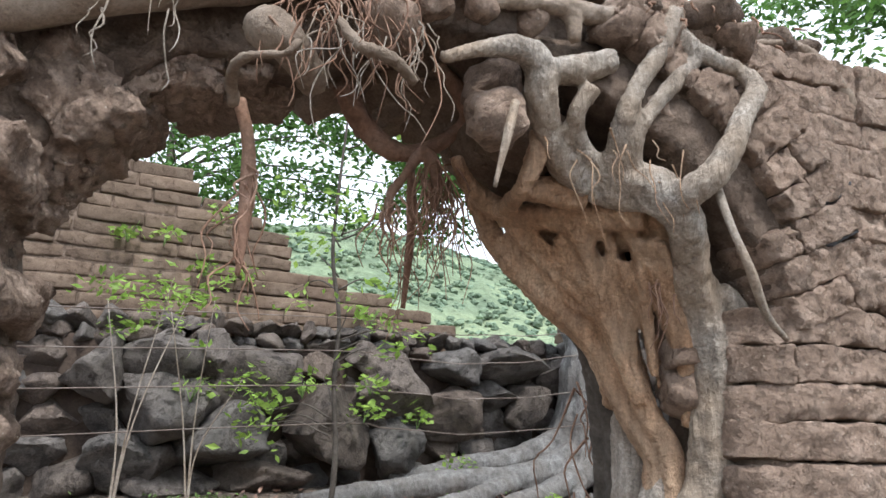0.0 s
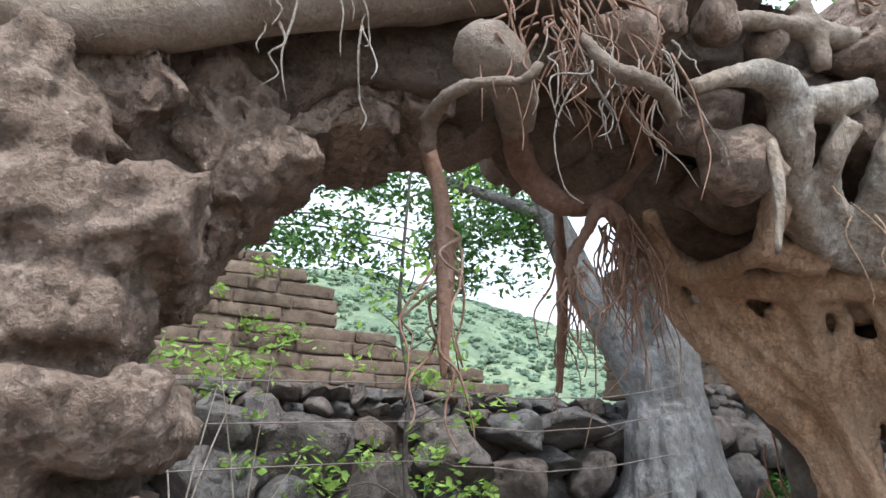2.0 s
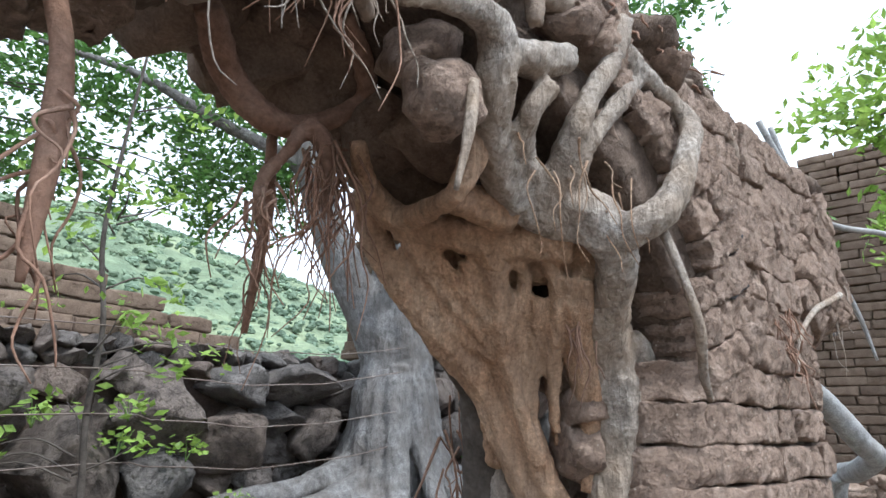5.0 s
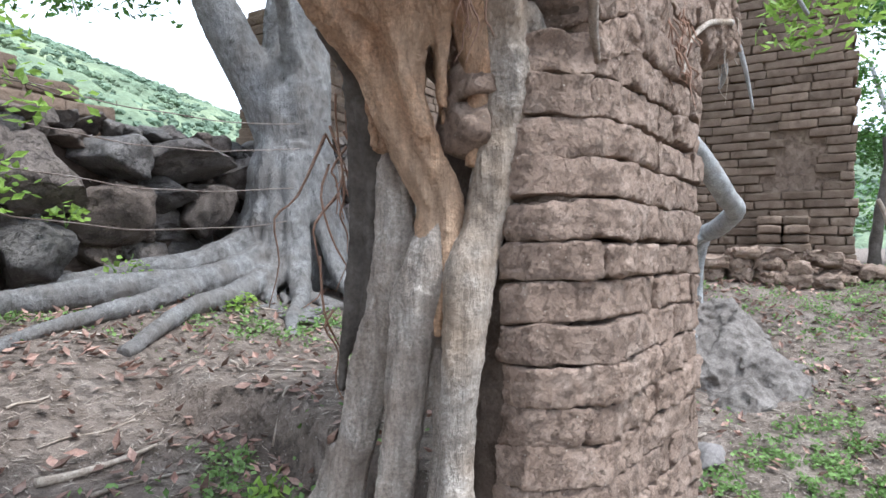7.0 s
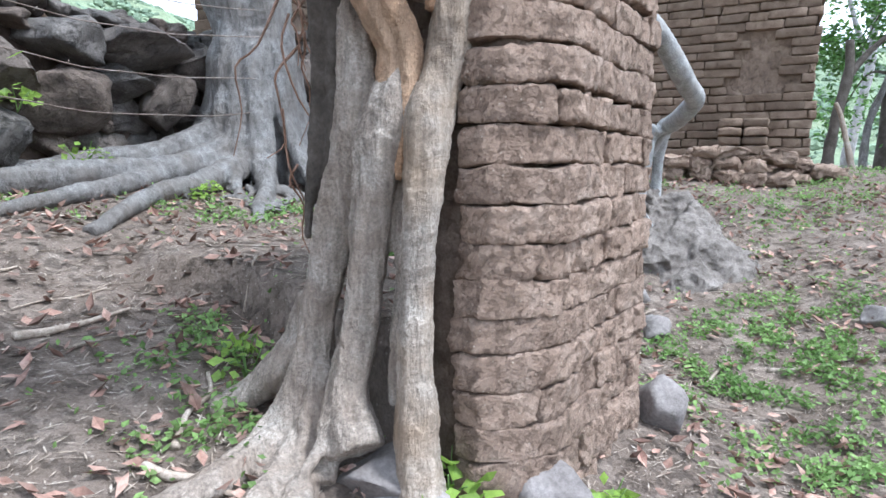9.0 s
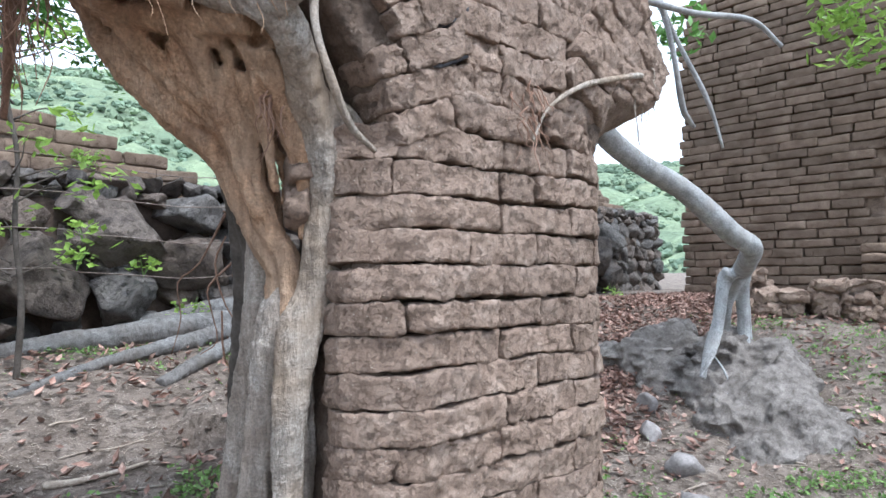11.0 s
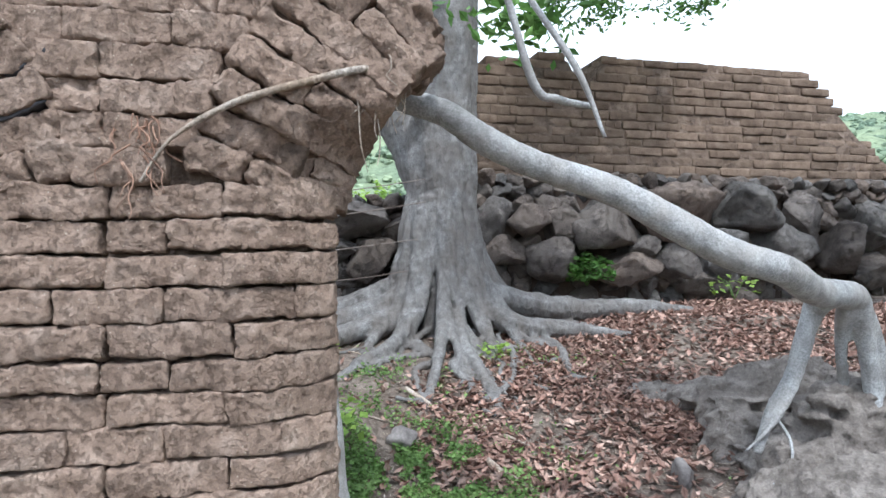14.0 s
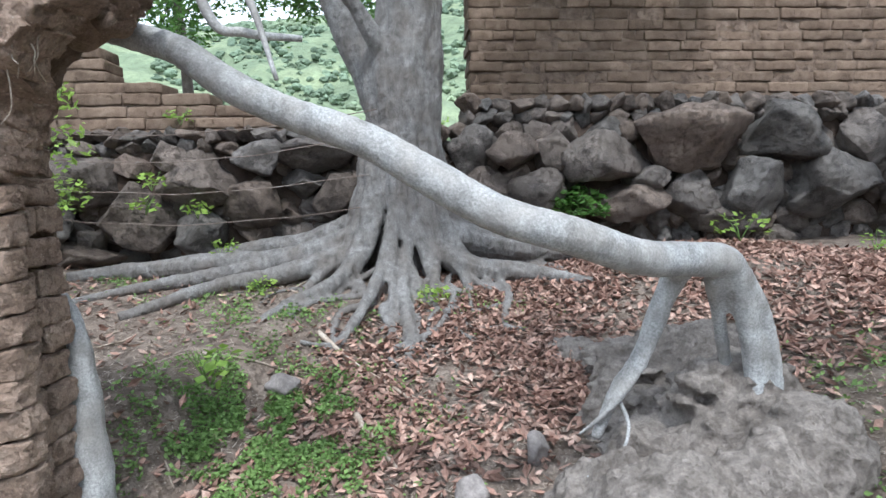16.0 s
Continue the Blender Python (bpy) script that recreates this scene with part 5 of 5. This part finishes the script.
def sapling():
    rng = random.Random(9)
    plant = thing("sapling", "thin dark sapling with sparse green leaves", "sapling")
    x, y = -0.64, 3.84
    z = ground_z(x, y)
    bm = bmesh.new()
    tube(bm, [(x, y, z - 0.05, 0.018), (x + 0.02, y, z + 0.4, 0.016), (x - 0.015, y, z + 0.8, 0.014), (x - 0.01, y, z + 1.2, 0.013), (x - 0.07, y - 0.03, z + 1.6, 0.012), (x - 0.06, y - 0.05, z + 2.0, 0.01), (x - 0.02, y - 0.05, z + 2.7, 0.007)], 8, 8, 0.1)
    part("stem", bm, BOUGH, plant)
    tips = []
    for k in range(18):
        h = rng.uniform(0.5, 2.6)
        a = rng.uniform(0, 6.28)
        r = rng.uniform(0.2, 0.5)
        e = (x - 0.03 + r * math.cos(a), y + r * 0.5 * math.sin(a), z + h + rng.uniform(0, 0.2))
        bm = bmesh.new()
        tube(bm, [(x - 0.03, y, z + h, 0.006), ((x + e[0]) / 2, (y + e[1]) / 2, z + h + 0.08, 0.004), (*e, 0.002)], 4, 5)
        part("twig", bm, BOUGH, plant)
        tips.append((*e, 0.09))
    scatter("leaves", YOUNGLEAF, cloud_points(rng, tips, 40), rng, 0.07, plant, 0.6)
    for x0, y0, seed in ((-1.62, 3.3, 1), (-1.5, 3.95, 2)):
        rng = random.Random(seed)
        shrub = thing("dry_shrub", "bare pale shrub with a few green leaves", "shrub", "shrubs by the boulders")
        z0 = ground_z(x0, y0)
        tips = []
        for k in range(3):
            a = rng.uniform(0, 6.28)
            e = (x0 + 0.3 * math.cos(a) * rng.uniform(0.3, 1), y0 + 0.3 * math.sin(a), z0 + rng.uniform(0.7, 1.5))
            bm = bmesh.new()
            tube(bm, [(x0, y0, z0 - 0.03, 0.007), (x0 + (e[0] - x0) * 0.25 + rng.uniform(-0.04, 0.04), y0 + (e[1] - y0) * 0.3, z0 + (e[2] - z0) * 0.45, 0.005), (*e, 0.002)], 5, 6, 0.15, 12)
            part("stem", bm, PALETWIG, shrub)
            tips.append((*e, 0.17))
        scatter("leaves", YOUNGLEAF, cloud_points(rng, tips, 45), rng, 0.06, shrub, 0.5)


sapling()


def herb(name, x, y, r, leaf, n, label, seed, mat=None, rise=0.0, root=None):
    rng = random.Random(seed)
    plant = thing(name, label, "plant", "green plants on the ground")
    z = (ground_z(x, y) if root is None else root) + rise
    pts = []
    for k in range(5):
        a = rng.uniform(0, 6.28)
        bm = bmesh.new()
        e = (x + r * 0.6 * math.cos(a), y + r * 0.6 * math.sin(a), z + r * rng.uniform(0.6, 1.2))
        tube(bm, [(x, y, z - 0.02, 0.004), ((x + e[0]) / 2, (y + e[1]) / 2, z + r * 0.5, 0.003), (*e, 0.002)], 4, 5)
        part("stem", bm, GRASS, plant)
    for _ in range(n):
        a, d = rng.uniform(0, 6.28), r * math.sqrt(rng.random())
        pts.append((x + d * math.cos(a), y + d * math.sin(a), z + r * rng.uniform(0.2, 1.1) * (1.15 - d / r * 0.5)))
    scatter("leaves", mat or YOUNGLEAF, pts, rng, leaf, plant, 0.45, 0.2, 0.75)


herb("broadleaf_plant", 0.73, 1.84, 0.13, 0.075, 40, "small plant with broad green leaves at the pier's foot", 1)
herb("broadleaf_plant", 1.16, 1.66, 0.09, 0.06, 30, "small plant with broad green leaves at the pier's foot", 2)
herb("broadleaf_plant", 0.4, 2.55, 0.1, 0.05, 26, "small green weed in bare soil", 3)
herb("broadleaf_plant", 0.44, 2.72, 0.08, 0.05, 20, "small green weed in bare soil", 4)
herb("broadleaf_plant", 1.36, 3.42, 0.19, 0.08, 24, "plant with broad pale green leaves among grass", 5)
herb("leafy_bush", 2.66, 6.62, 0.28, 0.07, 460, "dense green bush before the boulders", 6, LEAF, 0.25)
herb("broadleaf_plant", 4.0, 6.5, 0.24, 0.06, 36, "spindly green plant before the boulders", 7, None, 0.1)
herb("broadleaf_plant", 5.0, 6.9, 0.16, 0.06, 26, "small green plant before the boulders", 8)
herb("broadleaf_plant", 0.1, 4.85, 0.16, 0.05, 40, "green weed growing between the roots", 9, None, 0.1)
herb("broadleaf_plant", 0.75, 4.55, 0.12, 0.04, 60, "green weed growing between the roots", 10)
herb("broadleaf_plant", 1.95, 4.95, 0.14, 0.05, 60, "green weed growing between the roots", 11)


for k, (x, y, z) in enumerate(((-1.62, 4.1, 1.62), (-0.55, 4.75, 1.7), (-0.95, 4.3, 1.66), (-2.2, 4.15, 2.0), (-1.17, 4.38, 1.55), (-2.09, 4.4, 2.74), (-1.82, 4.54, 2.54), (-1.54, 4.69, 2.52), (-2.3, 4.29, 2.73), (-0.63, 5.18, 2.28), (-1.74, 4.58, 2.97), (-0.58, 4.7, 1.5), (-0.2, 4.9, 1.46))):
    herb("wall_sprig", x, y, 0.13, 0.06, 26, "sprig of bright green leaves growing out of the wall", 40 + k, None, 0.0, z)


# ---- stones, sticks and fence ----
def loose():
    rng = random.Random(14)
    for x, y, s, flat in ((0.6, 1.95, 0.14, 0.75), (0.63, 1.86, 0.13, 0.5), (0.98, 1.72, 0.13, 0.9), (1.62, 3.7, 0.1, 0.7), (1.85, 2.0, 0.12, 1.0), (2.0, 2.08, 0.09, 0.8), (2.84, 2.92, 0.1, 0.8), (2.9, 3.3, 0.08, 0.9), (2.65, 2.6, 0.12, 0.8), (3.1, 3.6, 0.08, 0.9), (3.3, 1.6, 0.09, 0.7), (3.6, 1.9, 0.1, 0.7)):
        bm = bmesh.new()
        rock(bm, placed(x, y, ground_z(x, y) + s * flat * 0.45, s, s * 0.8, s * flat, rng.uniform(-10, 10), rng.uniform(-10, 10), rng.uniform(0, 180)), rng.randrange(999), 3, 0.15)
        tagged(part("loose_stone", bm, GREYSTONE), "rounded grey stone lying on the earth", "stone", "loose stones")
    for x, y, a, n, r in ((1.9, 4.1, -20, 0.9, 0.018), (2.3, 3.55, -35, 0.5, 0.022), (2.0, 3.0, 20, 0.5, 0.016), (1.4, 3.75, 35, 0.6, 0.01), (0.2, 2.4, 60, 0.35, 0.014), (-0.05, 3.0, 25, 0.4, 0.016), (3.0, 1.9, -30, 0.6, 0.012), (2.6, 2.2, 15, 0.4, 0.01), (0.15, 2.1, -40, 0.3, 0.015), (2.0, 5.0, 30, 0.7, 0.02), (0.0, 2.0, 10, 0.25, 0.018)):
        bm = bmesh.new()
        c, s = math.cos(radians(a)), math.sin(radians(a))
        rows = []
        for k in range(5):
            d = n * (k / 4 - 0.5)
            px, py = x + d * c + rng.uniform(-0.02, 0.02), y + d * s + rng.uniform(-0.02, 0.02)
            rows.append((px, py, ground_z(px, py) + r * 0.8, r * (1 - 0.15 * k)))
        tube(bm, rows, 5, 8, 0.15, 10)
        tagged(part("fallen_branch", bm, PALETWIG), "dry fallen stick on the leaf litter", "stick", "fallen sticks")
    for _ in range(34):
        x, y, a, n = rng.uniform(-0.4, 4.0), rng.uniform(1.9, 4.9), rng.uniform(0, 6.28), rng.uniform(0.12, 0.4)
        if ARCADE.uv(x, y)[1] < 0.75 and ARCADE.uv(x, y)[0] < 2.3:
            continue
        r = rng.uniform(0.004, 0.01)
        bm = bmesh.new()
        rows = []
        for j in range(4):
            px, py = x + n * (j / 3 - 0.5) * math.cos(a) + rng.uniform(-0.015, 0.015), y + n * (j / 3 - 0.5) * math.sin(a) + rng.uniform(-0.015, 0.015)
            rows.append((px, py, ground_z(px, py) + r, r * (1 - 0.15 * j)))
        tube(bm, rows, 4, 6, 0.15, 10)
        tagged(part("fallen_branch", bm, PALETWIG), "thin dry twig on the ground", "stick", "fallen sticks")
    for k, (za, zb) in enumerate(((1.5, 1.55), (1.72, 1.8), (1.92, 2.1), (2.12, 2.3))):
        bm = bmesh.new()
        a, b = Vector((-0.64, 3.83, za)), Vector((1.35, 5.3, zb))
        rows = []
        for j in range(9):
            q = a.lerp(b, j / 8)
            rows.append((q.x, q.y, q.z - 0.09 * math.sin(math.pi * j / 8) + rng.uniform(-0.008, 0.008), 0.0035))
        tube(bm, [(-2.3, 2.9, za - 0.1, 0.0035)] + rows, 3, 5)
        strand = part("barbed_wire", bm, WIRE)
        tagged(strand, "rusty strand of barbed wire strung to the tree", "wire", "fence wires")
        for j in range(16):
            q = a.lerp(b, (j + 0.5) / 16)
            p = Vector((q.x, q.y, q.z - 0.09 * math.sin(math.pi * (j + 0.5) / 16)))
            d = Vector((rng.gauss(0, 1), rng.gauss(0, 1), rng.gauss(0, 1))).normalized() * 0.016
            bm = bmesh.new()
            tube(bm, [(*(p - d), 0.0022), (*(p + d), 0.0022)], 1, 4)
            part("barb", bm, WIRE, strand)
    # branches hanging before the pier's broken end
    br = thing("hanging_branch", "grey fig branches hanging over the broken arch", "branch")
    for rows in (((1.6, 2.45, 2.78, 0.02), (1.95, 2.39, 2.71, 0.019), (2.24, 2.35, 2.65, 0.018), (2.49, 2.33, 2.61, 0.016), (2.78, 2.3, 2.6, 0.014), (2.95, 2.29, 2.49, 0.01)),
                 ((2.1, 2.38, 3.1, 0.016), (2.36, 2.38, 2.62, 0.015), (2.48, 2.42, 2.22, 0.014), (2.56, 2.48, 2.17, 0.014), (2.68, 2.58, 2.16, 0.01)),
                 ((2.2, 2.4, 3.1, 0.014), (2.42, 2.42, 2.6, 0.012), (2.62, 2.42, 2.26, 0.011), (2.71, 2.42, 2.02, 0.006))):
        bm = bmesh.new()
        tube(bm, rows, 6, 8, 0.1)
        part("bough", bm, GREYROOT, br)
    scatter("leaves", LEAF, cloud_points(rng, [(2.35, 2.7, 2.6, 0.14), (2.5, 2.8, 2.58, 0.14), (2.7, 2.7, 2.68, 0.13)], 100), rng, 0.07, br, 0.7)


loose()


# ---- leaf litter and grass ----
def litter():
    rng = random.Random(77)
    pts = []
    while len(pts) < 30000:
        x, y = rng.uniform(-1.5, 6.5), rng.uniform(0.8, 7.0)
        u, v = BACK.uv(x, y)
        d = v + 5.03
        if d > 4.5:
            continue
        dense = 0.07 + 0.93 * step(1.4, 2.2, x) * step(1.4, 2.2, d)
        dense *= 0.6 + 0.9 * noise.noise(Vector((x * 1.3, y * 1.3, 5)))
        if rng.random() < dense:
            pts.append((x, y, ground_z(x, y) + rng.uniform(0.004, 0.03)))
    tagged(scatter("leaf_litter", DRYLEAF, pts, rng, 0.062, None, 0.35, 0.5, 0.5), "fallen brown leaves", "leaf litter", kind="stuff")
    pts = []
    for cx, cy, rx, ry, n in ((1.75, 3.35, 0.5, 0.35, 3600), (2.0, 2.9, 0.5, 0.3, 2200), (3.0, 1.9, 0.9, 0.5, 6000), (2.6, 2.2, 0.5, 0.3, 2400), (3.4, 2.3, 0.6, 0.3, 2400), (3.6, 1.4, 0.8, 0.5, 3000), (2.2, 1.5, 0.4, 0.2, 900), (0.3, 2.6, 0.35, 0.25, 700), (1.3, 4.5, 0.5, 0.2, 900), (0.9, 4.3, 0.6, 0.35, 1500), (1.62, 3.5, 0.45, 0.4, 5500), (2.0, 3.45, 0.45, 0.45, 7000), (1.6, 3.05, 0.35, 0.25, 3000), (0.2, 2.3, 0.3, 0.2, 500), (0.35, 2.9, 0.2, 0.15, 300), (-0.2, 4.3, 0.6, 0.2, 700), (5.4, 3.2, 1.4, 0.7, 5000), (4.6, 4.2, 0.5, 0.3, 900), (2.4, 5.0, 0.4, 0.2, 500), (-1.3, 4.0, 0.6, 0.15, 500), (7.0, 3.0, 2.0, 1.2, 3500), (2.3, 1.35, 0.4, 0.2, 500)):
        for _ in range(n):
            x, y = rng.gauss(cx, rx * 0.55), rng.gauss(cy, ry * 0.6)
            if noise.noise(Vector((x * 5, y * 5, 9))) + 0.5 * noise.noise(Vector((x * 15, y * 15, 2))) < rng.uniform(-0.1, 0.15):
                continue
            pts.append((x, y, ground_z(x, y) + rng.uniform(0.005, 0.05)))
    tagged(scatter("ground_weeds", GRASS, pts, rng, 0.029, None, 0.6, 0.2, 0.6), "low green weeds and grass", "weeds", kind="stuff")
    pts = []
    for _ in range(20000):
        x, y = rng.uniform(-1.2, 4.5), rng.uniform(1.0, 5.6)
        pts.append((x, y, ground_z(x, y) + 0.006))
    tagged(scatter("twig_litter", PALETWIG, pts, rng, 0.05, None, 0.15, 0.1, 0.1), "small dry twigs and chips", "twigs", kind="stuff")


litter()
